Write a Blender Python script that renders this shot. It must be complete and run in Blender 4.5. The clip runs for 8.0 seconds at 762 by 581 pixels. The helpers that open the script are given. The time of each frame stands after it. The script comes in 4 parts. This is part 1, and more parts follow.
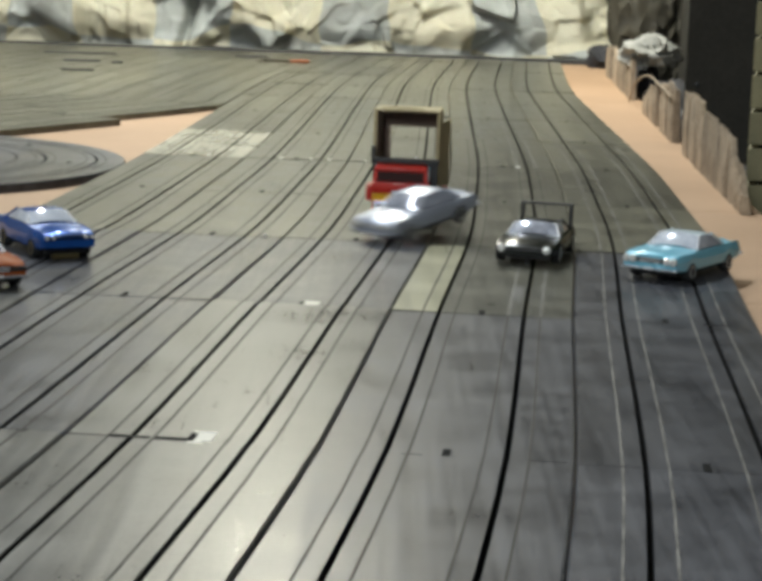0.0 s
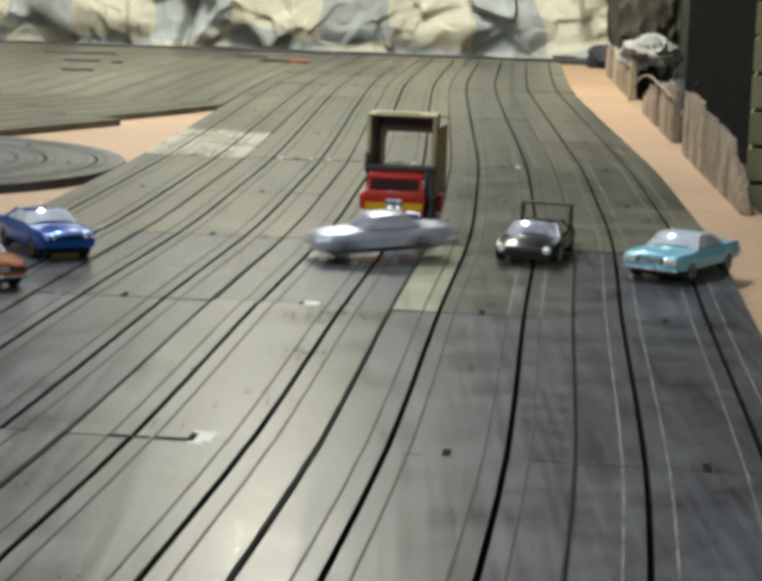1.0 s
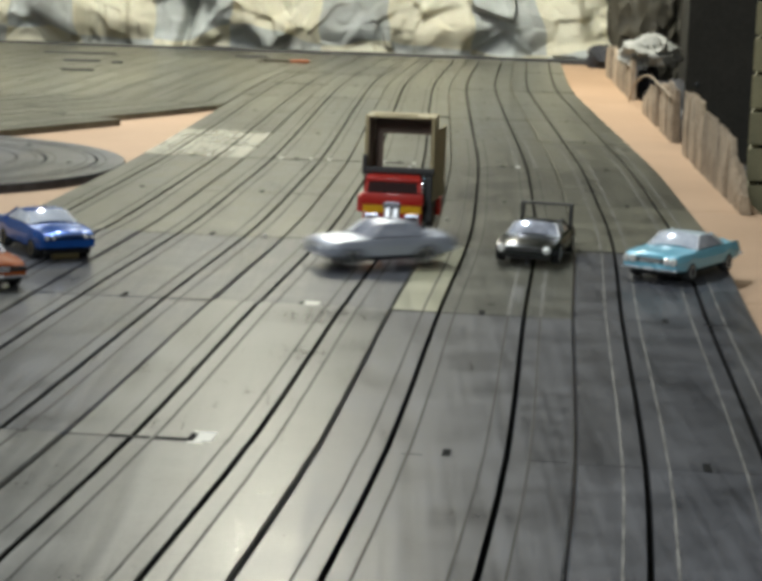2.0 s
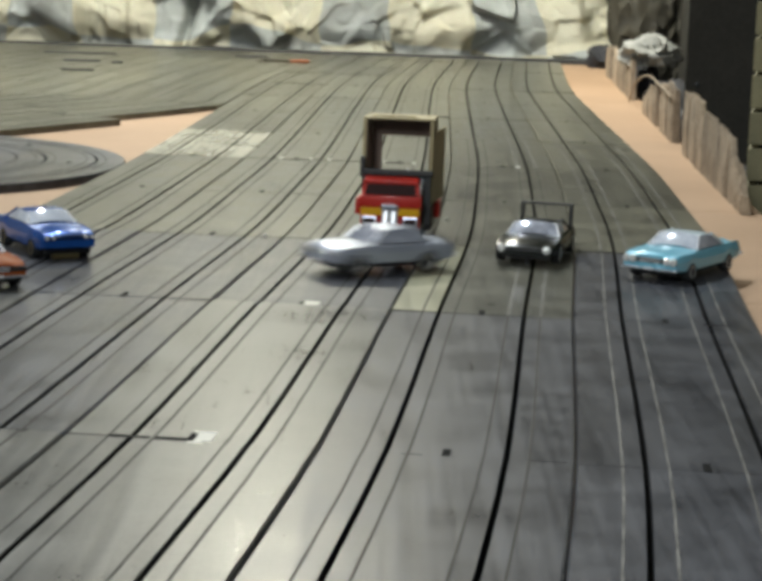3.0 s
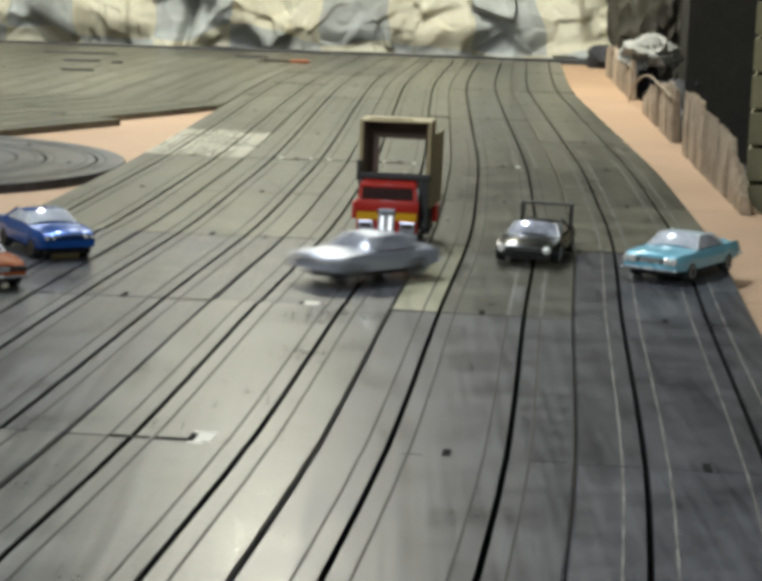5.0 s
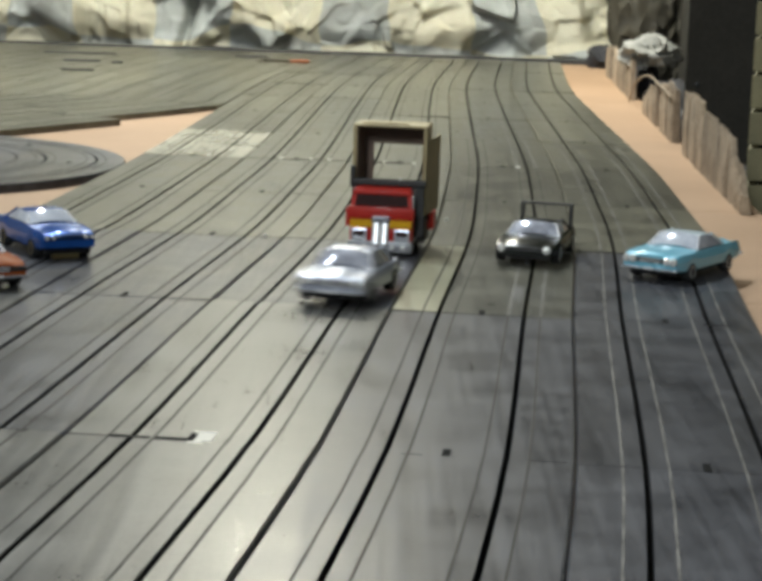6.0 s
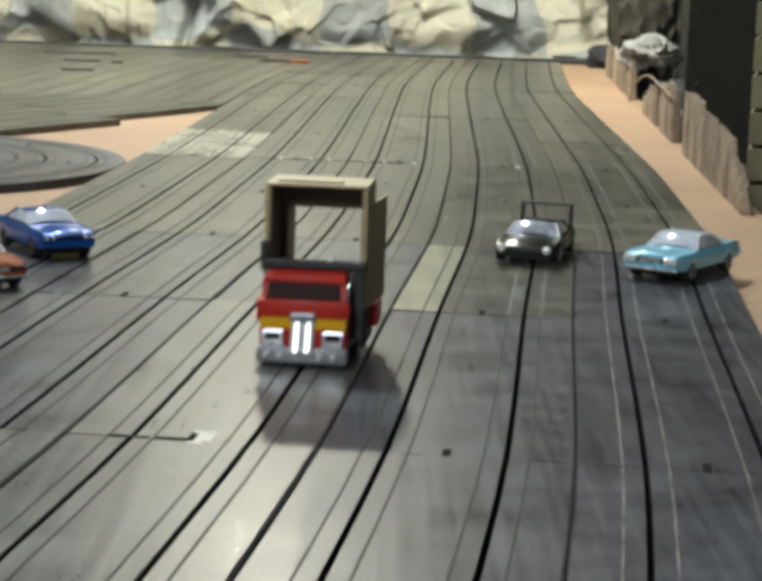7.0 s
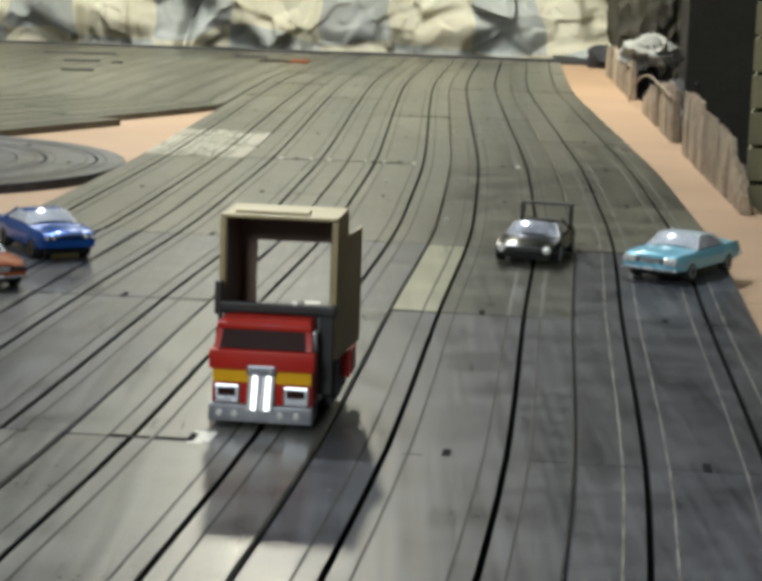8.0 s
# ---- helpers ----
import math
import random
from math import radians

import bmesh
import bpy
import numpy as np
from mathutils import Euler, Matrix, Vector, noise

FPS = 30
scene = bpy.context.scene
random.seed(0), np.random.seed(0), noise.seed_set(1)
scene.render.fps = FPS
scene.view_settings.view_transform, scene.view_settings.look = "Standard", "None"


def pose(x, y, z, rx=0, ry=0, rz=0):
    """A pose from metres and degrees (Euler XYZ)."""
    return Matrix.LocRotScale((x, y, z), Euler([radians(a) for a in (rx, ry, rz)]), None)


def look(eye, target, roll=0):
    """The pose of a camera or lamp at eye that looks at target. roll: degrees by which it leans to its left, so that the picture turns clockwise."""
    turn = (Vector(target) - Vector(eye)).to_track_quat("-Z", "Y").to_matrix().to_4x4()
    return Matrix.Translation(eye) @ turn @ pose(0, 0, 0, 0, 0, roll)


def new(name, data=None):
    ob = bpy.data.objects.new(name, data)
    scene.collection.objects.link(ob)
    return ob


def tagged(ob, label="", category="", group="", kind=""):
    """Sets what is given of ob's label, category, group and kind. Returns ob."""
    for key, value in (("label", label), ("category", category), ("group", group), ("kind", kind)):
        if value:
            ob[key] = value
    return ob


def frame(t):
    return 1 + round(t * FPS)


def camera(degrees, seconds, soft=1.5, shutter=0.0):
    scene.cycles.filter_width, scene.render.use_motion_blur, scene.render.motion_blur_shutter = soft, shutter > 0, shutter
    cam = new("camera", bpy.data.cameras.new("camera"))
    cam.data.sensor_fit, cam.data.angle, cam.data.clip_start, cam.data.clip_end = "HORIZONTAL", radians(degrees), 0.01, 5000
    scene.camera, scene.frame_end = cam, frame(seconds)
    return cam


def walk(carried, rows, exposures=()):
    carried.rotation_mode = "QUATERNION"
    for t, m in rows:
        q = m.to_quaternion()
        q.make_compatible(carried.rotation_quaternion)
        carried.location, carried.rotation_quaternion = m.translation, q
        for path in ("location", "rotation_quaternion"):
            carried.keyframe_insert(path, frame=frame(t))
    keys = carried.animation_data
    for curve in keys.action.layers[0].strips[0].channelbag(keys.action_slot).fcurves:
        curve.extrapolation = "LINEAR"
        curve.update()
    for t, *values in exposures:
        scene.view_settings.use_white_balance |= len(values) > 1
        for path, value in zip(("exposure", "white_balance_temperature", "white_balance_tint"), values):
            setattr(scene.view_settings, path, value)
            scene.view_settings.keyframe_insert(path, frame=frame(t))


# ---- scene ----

# ---------------- camera: it stands still on the table's end ----------------
CAM_H, CAM_TILT, CAM_ROLL = 0.1413, 9.806, 1.945
cam = camera(23.222, 8.0, soft=4.6, shutter=0.9)
eye = Vector((0.0, 0.0, CAM_H))
aim = eye + Vector((0, math.cos(radians(CAM_TILT)), -math.sin(radians(CAM_TILT))))
still = look(eye, aim, CAM_ROLL)
walk(cam, [(0.0, still), (8.0, still)])

# ---------------- light ----------------
scene.view_settings.exposure = 0.0
world = bpy.data.worlds.new("room_air")
scene.world = world
world.use_nodes = True
world.node_tree.nodes["Background"].inputs[0].default_value = (0.9, 0.95, 1.0, 1)
world.node_tree.nodes["Background"].inputs[1].default_value = 0.03


def area_lamp(name, eye_at, target, sx, sy, watts, colour):
    d = bpy.data.lights.new(name, "AREA")
    d.shape, d.size, d.size_y, d.energy, d.color = "RECTANGLE", sx, sy, watts, colour
    ob = new(name, d)
    ob.matrix_world = look(eye_at, target)
    return ob


# unseen lamps: a low one behind the camera, one added to wash the sheet at the far end, one on the left, a bright one
# over the straight, a small warm one at the far end
LAMPS = [((-0.50, -1.4, 0.95), (-0.02, 0.8, 0.0), 0.25, 0.5, 22.0, (0.88, 0.96, 1.0)),
         ((-0.20, 2.30, 1.20), (-0.20, 3.25, 0.25), 0.60, 0.20, 36.0, (0.96, 0.98, 0.90)),
         ((-0.9, 1.0, 1.52), (-0.35, 1.7, 0.0), 0.16, 1.0, 15.5, (0.86, 0.94, 1.0)),
         ((-0.36, 1.78, 1.52), (-0.05, 1.1, 0.0), 0.07, 0.07, 22.0, (0.87, 0.95, 1.0)),
         ((-0.19, 2.90, 1.16), (-0.05, 0.75, 0.0), 0.07, 0.07, 10.5, (0.99, 0.96, 0.78))]
for at, to, sx, sy, w, col in LAMPS:
    area_lamp("unseen_lamp", at, to, sx, sy, w, col)

# ---------------- materials ----------------


def material(name):
    m = bpy.data.materials.new(name)
    m.use_nodes = True
    nt = m.node_tree
    return m, nt, nt.nodes["Principled BSDF"]


def node(nt, kind, **values):
    n = nt.nodes.new(kind)
    for key, value in values.items():
        n.inputs[key.replace("_", " ")].default_value = value
    return n


def grained(name, low, high, rough=(0.4, 0.6), metal=0.0, fine=900.0, coarse=30.0, bump=0.02, coat=0.0, vary=0.0, spec=0.5, mid=(0.35, 0.7)):
    """Two scales of noise between two colours, with roughness and bump."""
    m, nt, p = material(name)
    co = node(nt, "ShaderNodeTexCoord")
    n1 = node(nt, "ShaderNodeTexNoise", Scale=coarse, Detail=6.0, Roughness=0.6)
    n2 = node(nt, "ShaderNodeTexNoise", Scale=fine, Detail=3.0)
    for n in (n1, n2):
        nt.links.new(co.outputs["Object"], n.inputs["Vector"])
    mix = nt.nodes.new("ShaderNodeMath")
    mix.operation = "MULTIPLY_ADD"
    nt.links.new(n2.outputs[0], mix.inputs[0])
    mix.inputs[1].default_value = 0.35
    half = nt.nodes.new("ShaderNodeMath")
    half.operation = "MULTIPLY"
    half.inputs[1].default_value = 0.65
    nt.links.new(n1.outputs[0], half.inputs[0])
    nt.links.new(half.outputs[0], mix.inputs[2])
    ramp = nt.nodes.new("ShaderNodeValToRGB")
    ramp.color_ramp.elements[0].position, ramp.color_ramp.elements[1].position = mid
    ramp.color_ramp.elements[0].color = (*low, 1)
    ramp.color_ramp.elements[1].color = (*high, 1)
    nt.links.new(mix.outputs[0], ramp.inputs[0])
    out = ramp.outputs[0]
    if vary:
        info = nt.nodes.new("ShaderNodeObjectInfo")
        hsv = nt.nodes.new("ShaderNodeHueSaturation")
        span = nt.nodes.new("ShaderNodeMapRange")
        span.inputs[3].default_value, span.inputs[4].default_value = 1 - vary, 1 + vary
        nt.links.new(info.outputs["Random"], span.inputs[0])
        nt.links.new(span.outputs[0], hsv.inputs["Value"])
        nt.links.new(out, hsv.inputs["Color"])
        out = hsv.outputs[0]
    nt.links.new(out, p.inputs["Base Color"])
    r = nt.nodes.new("ShaderNodeMapRange")
    r.inputs[3].default_value, r.inputs[4].default_value = rough
    nt.links.new(n1.outputs[0], r.inputs[0])
    nt.links.new(r.outputs[0], p.inputs["Roughness"])
    p.inputs["Metallic"].default_value = metal
    p.inputs["Coat Weight"].default_value = coat
    p.inputs["Coat Roughness"].default_value = 0.08
    p.inputs["Specular IOR Level"].default_value = spec
    if bump:
        b = nt.nodes.new("ShaderNodeBump")
        b.inputs["Strength"].default_value = 0.35
        b.inputs["Distance"].default_value = bump
        nt.links.new(mix.outputs[0], b.inputs["Height"])
        nt.links.new(b.outputs[0], p.inputs["Normal"])
    return m


def plain(name, colour, rough=0.4, metal=0.0, coat=0.0, spec=0.5):
    return grained(name, tuple(c * 0.85 for c in colour), colour, (rough * 0.85, rough * 1.15), metal, 700, 60, 0.0, coat, 0.0, spec)




def track_material(name, low, high, rough, vary):
    """Moulded plastic: mottled grey, drag streaks along the lanes, patches of dust."""
    m, nt, p = material(name)
    co = node(nt, "ShaderNodeTexCoord")
    stretch = nt.nodes.new("ShaderNodeMapping")
    stretch.inputs["Scale"].default_value = (260.0, 7.0, 40.0)
    nt.links.new(co.outputs["Object"], stretch.inputs["Vector"])
    streak = node(nt, "ShaderNodeTexNoise", Scale=1.0, Detail=5.0, Roughness=0.6)
    nt.links.new(stretch.outputs[0], streak.inputs["Vector"])
    mottle = node(nt, "ShaderNodeTexNoise", Scale=26.0, Detail=7.0, Roughness=0.65)
    grit = node(nt, "ShaderNodeTexNoise", Scale=1100.0, Detail=2.0)
    for n in (mottle, grit):
        nt.links.new(co.outputs["Object"], n.inputs["Vector"])

    def blend(a, b, f):
        x = nt.nodes.new("ShaderNodeMath")
        x.operation = "MULTIPLY_ADD"
        nt.links.new(a, x.inputs[0])
        x.inputs[1].default_value = f
        nt.links.new(b, x.inputs[2])
        return x.outputs[0]
    base = nt.nodes.new("ShaderNodeMath")
    base.operation = "MULTIPLY"
    base.inputs[1].default_value = 0.5
    nt.links.new(mottle.outputs[0], base.inputs[0])
    mix = blend(grit.outputs[0], blend(streak.outputs[0], base.outputs[0], 0.3), 0.2)
    ramp = nt.nodes.new("ShaderNodeValToRGB")
    ramp.color_ramp.elements[0].position, ramp.color_ramp.elements[1].position = 0.38, 0.62
    ramp.color_ramp.elements[0].color, ramp.color_ramp.elements[1].color = (*low, 1), (*high, 1)
    nt.links.new(mix, ramp.inputs[0])
    info = nt.nodes.new("ShaderNodeObjectInfo")
    span = nt.nodes.new("ShaderNodeMapRange")
    span.inputs[3].default_value, span.inputs[4].default_value = 1 - vary, 1 + vary
    nt.links.new(info.outputs["Random"], span.inputs[0])
    hsv = nt.nodes.new("ShaderNodeHueSaturation")
    nt.links.new(span.outputs[0], hsv.inputs["Value"])
    nt.links.new(ramp.outputs[0], hsv.inputs["Color"])
    nt.links.new(hsv.outputs[0], p.inputs["Base Color"])
    rr = nt.nodes.new("ShaderNodeMapRange")
    rr.inputs[1].default_value, rr.inputs[2].default_value = 0.35, 0.65
    rr.inputs[3].default_value, rr.inputs[4].default_value = rough
    nt.links.new(mix, rr.inputs[0])
    nt.links.new(rr.outputs[0], p.inputs["Roughness"])
    b = nt.nodes.new("ShaderNodeBump")
    p.inputs["Specular IOR Level"].default_value = 0.30
    p.inputs["Coat Weight"].default_value, p.inputs["Coat Roughness"].default_value = 0.22, 0.12
    b.inputs["Strength"].default_value, b.inputs["Distance"].default_value = 0.45, 0.0007
    nt.links.new(mix, b.inputs["Height"])
    nt.links.new(b.outputs[0], p.inputs["Normal"])
    return m


TRACK = track_material("track_plastic", (0.0205, 0.0215, 0.026), (0.088, 0.091, 0.103), (0.25, 0.48), 0.25)
# far sections: the cream sheet's warm reflection is put into the plastic's colour
TRACK_FAR = track_material("reflection_tinted_track_plastic", (0.032, 0.0305, 0.021), (0.132, 0.126, 0.088), (0.26, 0.46), 0.25)
TRACK_WHITISH = track_material("whitened_track_plastic", (0.28, 0.265, 0.20), (0.52, 0.49, 0.38), (0.22, 0.35), 0.1)
# one middle section: its weaker gloss is painted in as olive
TRACK_OLIVE = track_material("faint_sheen_track_plastic", (0.045, 0.045, 0.034), (0.14, 0.137, 0.108), (0.26, 0.40), 0.1)
# lighter grey stands in for the far lamp's sheen on the near left
TRACK_GREY = track_material("sheen_lightened_track_plastic", (0.046, 0.046, 0.043), (0.152, 0.151, 0.138), (0.24, 0.42), 0.1)
# pale strip left of that section's first slot: a glossy streak painted as colour
TRACK_PALE = track_material("painted_sheen_track_plastic", (0.26, 0.25, 0.165), (0.45, 0.43, 0.295), (0.25, 0.4), 0.1)
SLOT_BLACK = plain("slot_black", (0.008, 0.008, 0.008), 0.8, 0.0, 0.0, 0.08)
CLIP = plain("pale_clip_plastic", (0.58, 0.57, 0.51), 0.5)
RAIL = grained("dark_rail_steel", (0.030, 0.028, 0.025), (0.075, 0.070, 0.060), (0.55, 0.75), 0.2, 900, 30, 0.0, spec=0.2)
RAIL_BRIGHT = grained("bright_rail_steel", (0.045, 0.044, 0.041), (0.26, 0.25, 0.23), (0.4, 0.6), 0.25, 900, 60, 0.0, mid=(0.36, 0.66))
BOARD = grained("hardboard", (0.31, 0.195, 0.112), (0.43, 0.28, 0.171), (0.55, 0.75), 0, 1600, 7, 0.0004)
TRIM = plain("dark_trim", (0.02, 0.02, 0.02), 0.6)
CHROME = plain("chrome", (0.82, 0.83, 0.85), 0.14, 1.0)
RUBBER = plain("tyre_rubber", (0.012, 0.012, 0.012), 0.7)
CHASSIS = plain("chassis_black", (0.018, 0.018, 0.018), 0.5)
LAMP_GLASS = plain("headlight_glass", (0.85, 0.85, 0.82), 0.1, 0.3, 1.0)
TAIL_RED = plain("tail_lamp_red", (0.45, 0.02, 0.02), 0.15, 0, 1.0)


def tinted_glass(name, colour, rough=0.05):
    m, nt, p = material(name)
    p.inputs["Base Color"].default_value = (*colour, 1)
    p.inputs["Roughness"].default_value = rough
    p.inputs["Transmission Weight"].default_value = 0.8
    p.inputs["IOR"].default_value = 1.45
    return m


GLASS = tinted_glass("car_glass", (0.80, 0.85, 0.93), 0.05)
DARK_GLASS = plain("dark_windshield", (0.030, 0.010, 0.009), 0.5, 0, 0.0, 0.1)

# ---------------- building helpers ----------------


def part(name, bm, mat, parent=None, label="", smooth=None, loose=None):
    """Link a bmesh as one mesh object, under a thing or a part."""
    bmesh.ops.recalc_face_normals(bm, faces=bm.faces)
    me = bpy.data.meshes.new(name)
    bm.to_mesh(me)
    bm.free()
    for one in (mat if isinstance(mat, (list, tuple)) else [mat]):
        me.materials.append(one)
    if smooth is not None:
        me.shade_smooth()
        me.set_sharp_from_angle(angle=radians(smooth))
    ob = new(name, me)
    if parent is not None:
        ob.parent = parent
    if loose is not None:
        ob.matrix_basis = loose
    if label:
        tagged(ob, label)
    return ob


def holder(name, m, label, category, group="", kind=""):
    ob = new(name)
    ob.empty_display_size = 0.02
    ob.matrix_basis = m
    return tagged(ob, label, category, group, kind)


def box(x0, x1, y0, y1, z0, z1, bevel=0.0, seg=2, bm=None, m=None):
    b = bmesh.new() if bm is None else bm
    r = bmesh.ops.create_cube(b, size=1.0)
    vs = r["verts"]
    bmesh.ops.scale(b, vec=(x1 - x0, y1 - y0, z1 - z0), verts=vs)
    bmesh.ops.translate(b, vec=((x0 + x1) / 2, (y0 + y1) / 2, (z0 + z1) / 2), verts=vs)
    if bevel:
        es = list({e for v in vs for e in v.link_edges})
        out = bmesh.ops.bevel(b, geom=es, offset=bevel, segments=seg, profile=0.6, affect="EDGES")
        vs = list({v for f in out["faces"] for v in f.verts} | {v for v in vs if v.is_valid})
    if m is not None:
        bmesh.ops.transform(b, matrix=m, verts=vs)
    return b


def loft(rings, closed=True, bm=None, caps=True):
    """Skin a row of rings, each an equal count of points."""
    b = bmesh.new() if bm is None else bm
    vs = [[b.verts.new(p) for p in ring] for ring in rings]
    n = len(rings[0])
    for a, c in zip(vs, vs[1:]):
        for i in range(n if closed else n - 1):
            j = (i + 1) % n
            b.faces.new((a[i], a[j], c[j], c[i]))
    if caps and closed:
        b.faces.new(vs[0][::-1])
        b.faces.new(vs[-1])
    return b


def slab(corners, thick, bm=None):
    """A pane through four corners, with thickness along its normal."""
    c = [Vector(p) for p in corners]
    n = (c[1] - c[0]).cross(c[3] - c[0]).normalized() * thick
    return loft([[p for p in c], [p + n for p in c]], bm=bm)


def rod(a, b_, r, sides=10, bm=None):
    a, b_ = Vector(a), Vector(b_)
    d = (b_ - a).normalized()
    u = d.orthogonal().normalized()
    v = d.cross(u)
    ring = lambda o: [o + (u * math.cos(k * math.tau / sides) + v * math.sin(k * math.tau / sides)) * r for k in range(sides)]
    return loft([ring(a), ring(b_)], bm=bm)


def disc(profile, sides=20, bm=None, axis="X", at=(0, 0, 0)):
    """A turned part: profile of (along, radius) about the axis."""
    rings = []
    for s, r in profile:
        ring = []
        for k in range(sides):
            a = k * math.tau / sides
            q = (s, r * math.cos(a), r * math.sin(a)) if axis == "X" else (r * math.cos(a), s, r * math.sin(a))
            ring.append(Vector(q) + Vector(at))
        rings.append(ring)
    return loft(rings, bm=bm)


# ---------------- the course of the lanes ----------------
KNOTS = [(-0.8, -0.164), (0.4, -0.0140), (0.535, 0.0028), (0.772, 0.0249), (1.0, 0.0474), (1.2, 0.0601), (1.4, 0.0702),
         (1.7, 0.0789), (2.0, 0.0870), (2.4, 0.1019), (3.0, 0.1442), (3.4, 0.172)]


def course(y):
    """Sideways place of the middle slot at distance y: a smooth curve through the knots."""
    k = 0
    while k < len(KNOTS) - 2 and y > KNOTS[k + 1][0]:
        k += 1
    (y0, a), (y1, b) = KNOTS[k], KNOTS[k + 1]

    def slope(i):
        i0, i1 = max(i - 1, 0), min(i + 1, len(KNOTS) - 1)
        return (KNOTS[i1][1] - KNOTS[i0][1]) / (KNOTS[i1][0] - KNOTS[i0][0])
    h = y1 - y0
    s = (y - y0) / h
    m0, m1 = slope(k) * h, slope(k + 1) * h
    return (2 * s**3 - 3 * s**2 + 1) * a + (s**3 - 2 * s**2 + s) * m0 + (3 * s**2 - 2 * s**3) * b + (s**3 - s**2) * m1


def lean(y):
    return (course(y + 0.01) - course(y - 0.01)) / 0.02


PITCH, TRACK_T = 0.077, 0.0062
SLOT_AT, RAIL_AT = (0.0205, 0.0565), 0.0068   # slots from a section's edge, rails from a slot


def sweep(path, u0, u1, steps, cross):
    """Points of a cross-section (sideways, up) carried along a path."""
    rings = []
    for k in range(steps + 1):
        u = u0 + (u1 - u0) * k / steps
        p, q = Vector(path(u - 1e-3)), Vector(path(u + 1e-3))
        d = (q - p).normalized()
        nrm = Vector((d.y, -d.x))
        o = Vector(path(u))
        rings.append([(o.x + nrm.x * s, o.y + nrm.y * s, z) for s, z in cross])
    return rings


def track_section(parent, path, u0, u1, off, steps, mat, lift=0.0, gap=0.0006, width=PITCH, tip=0.0, pitch=0.0, tab=True, clips=(), chips=(), rails=(), shoulder=None):
    """One moulded two-lane section: body with two open slots, black slot floors and four rails."""
    e, w = 0.0003, 0.00082
    prof = [(off + e, -TRACK_T), (off + e, -0.0007), (off + e + 0.0007, 0.0)]
    for s in SLOT_AT:
        c = off + s
        prof += [(c - w - 0.0002, 0.0), (c - w, -0.0004), (c - w, -0.0046), (c + w, -0.0046), (c + w, -0.0004), (c + w + 0.0002, 0.0)]
    prof += [(off + width - e - 0.0007, 0.0), (off + width - e, -0.0007), (off + width - e, -TRACK_T)]
    prof = [(s, z + lift) for s, z in prof]
    mid = off + width / 2
    tilt = lambda cross: [(s, z + tip * (s - mid)) for s, z in cross]

    def carry(cross, a=u0 + gap, b=u1 - gap, count=steps):
        rings = sweep(path, a, b, count, tilt(cross))
        for k, ring in enumerate(rings):
            u = a + (b - a) * k / count
            rings[k] = [(x, y, z + pitch * (u - (u0 + u1) / 2)) for x, y, z in ring]
        return loft(rings)
    bm = carry(prof)
    ob = part("track_section", bm, [mat, SLOT_BLACK, shoulder or mat], parent)
    n = len(prof)
    # faces inside the slots take the slot black
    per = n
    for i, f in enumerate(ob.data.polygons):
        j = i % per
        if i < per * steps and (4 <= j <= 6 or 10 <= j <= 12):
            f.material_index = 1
        elif i < per * steps and (j < 4 or j == 13):
            f.material_index = 2
    for lane, s in enumerate(SLOT_AT):
        for side in (-1, 1):
            c = off + s + side * RAIL_AT
            r = 0.00035
            cross = [(c - r, lift - 0.001), (c - r, lift + 0.00018), (c + r, lift + 0.00018), (c + r, lift - 0.001)]
            part("rail", carry(cross), RAIL_BRIGHT if lane in rails else RAIL, ob)
    bar = lambda c, h: [(c - h, lift - 0.001), (c - h, lift + 0.00025), (c + h, lift + 0.00025), (c + h, lift - 0.001)]
    if tab:
        part("locking_tab", carry(bar(mid, 0.0012), u0 - 0.001, u0 + 0.0085, 1), SLOT_BLACK, ob)
    for c, h, d in chips:
        part("chipped_edge", carry(bar(off + c, h), u0 - d * 0.5, u0 + d * 0.5, 1), SLOT_BLACK, ob)
    for c, h, d in clips:
        part("joint_clip", carry(bar(off + c, h), u0 - d * 0.3, u0 + d, 1), CLIP, ob, "pale worn joint clip")
    return ob


# ---------------- room ----------------
CONCRETE = grained("basement_wall_paint", (0.30, 0.29, 0.26), (0.42, 0.40, 0.35), (0.7, 0.9), 0, 120, 3, 0.002)
FLOOR = grained("concrete_floor", (0.16, 0.155, 0.15), (0.26, 0.25, 0.24), (0.6, 0.85), 0, 150, 3, 0.002)
CEIL = grained("ceiling_board", (0.55, 0.54, 0.50), (0.66, 0.65, 0.60), (0.8, 0.95), 0, 150, 4, 0.002)
DARK_WALL = grained("dark_wall_paint", (0.030, 0.030, 0.029), (0.055, 0.053, 0.05), (0.6, 0.8), 0, 160, 5, 0.001)
X0, X1, Y0, Y1, Z0, Z1 = -2.4, 1.5, -2.2, 3.9, -0.78, 1.62
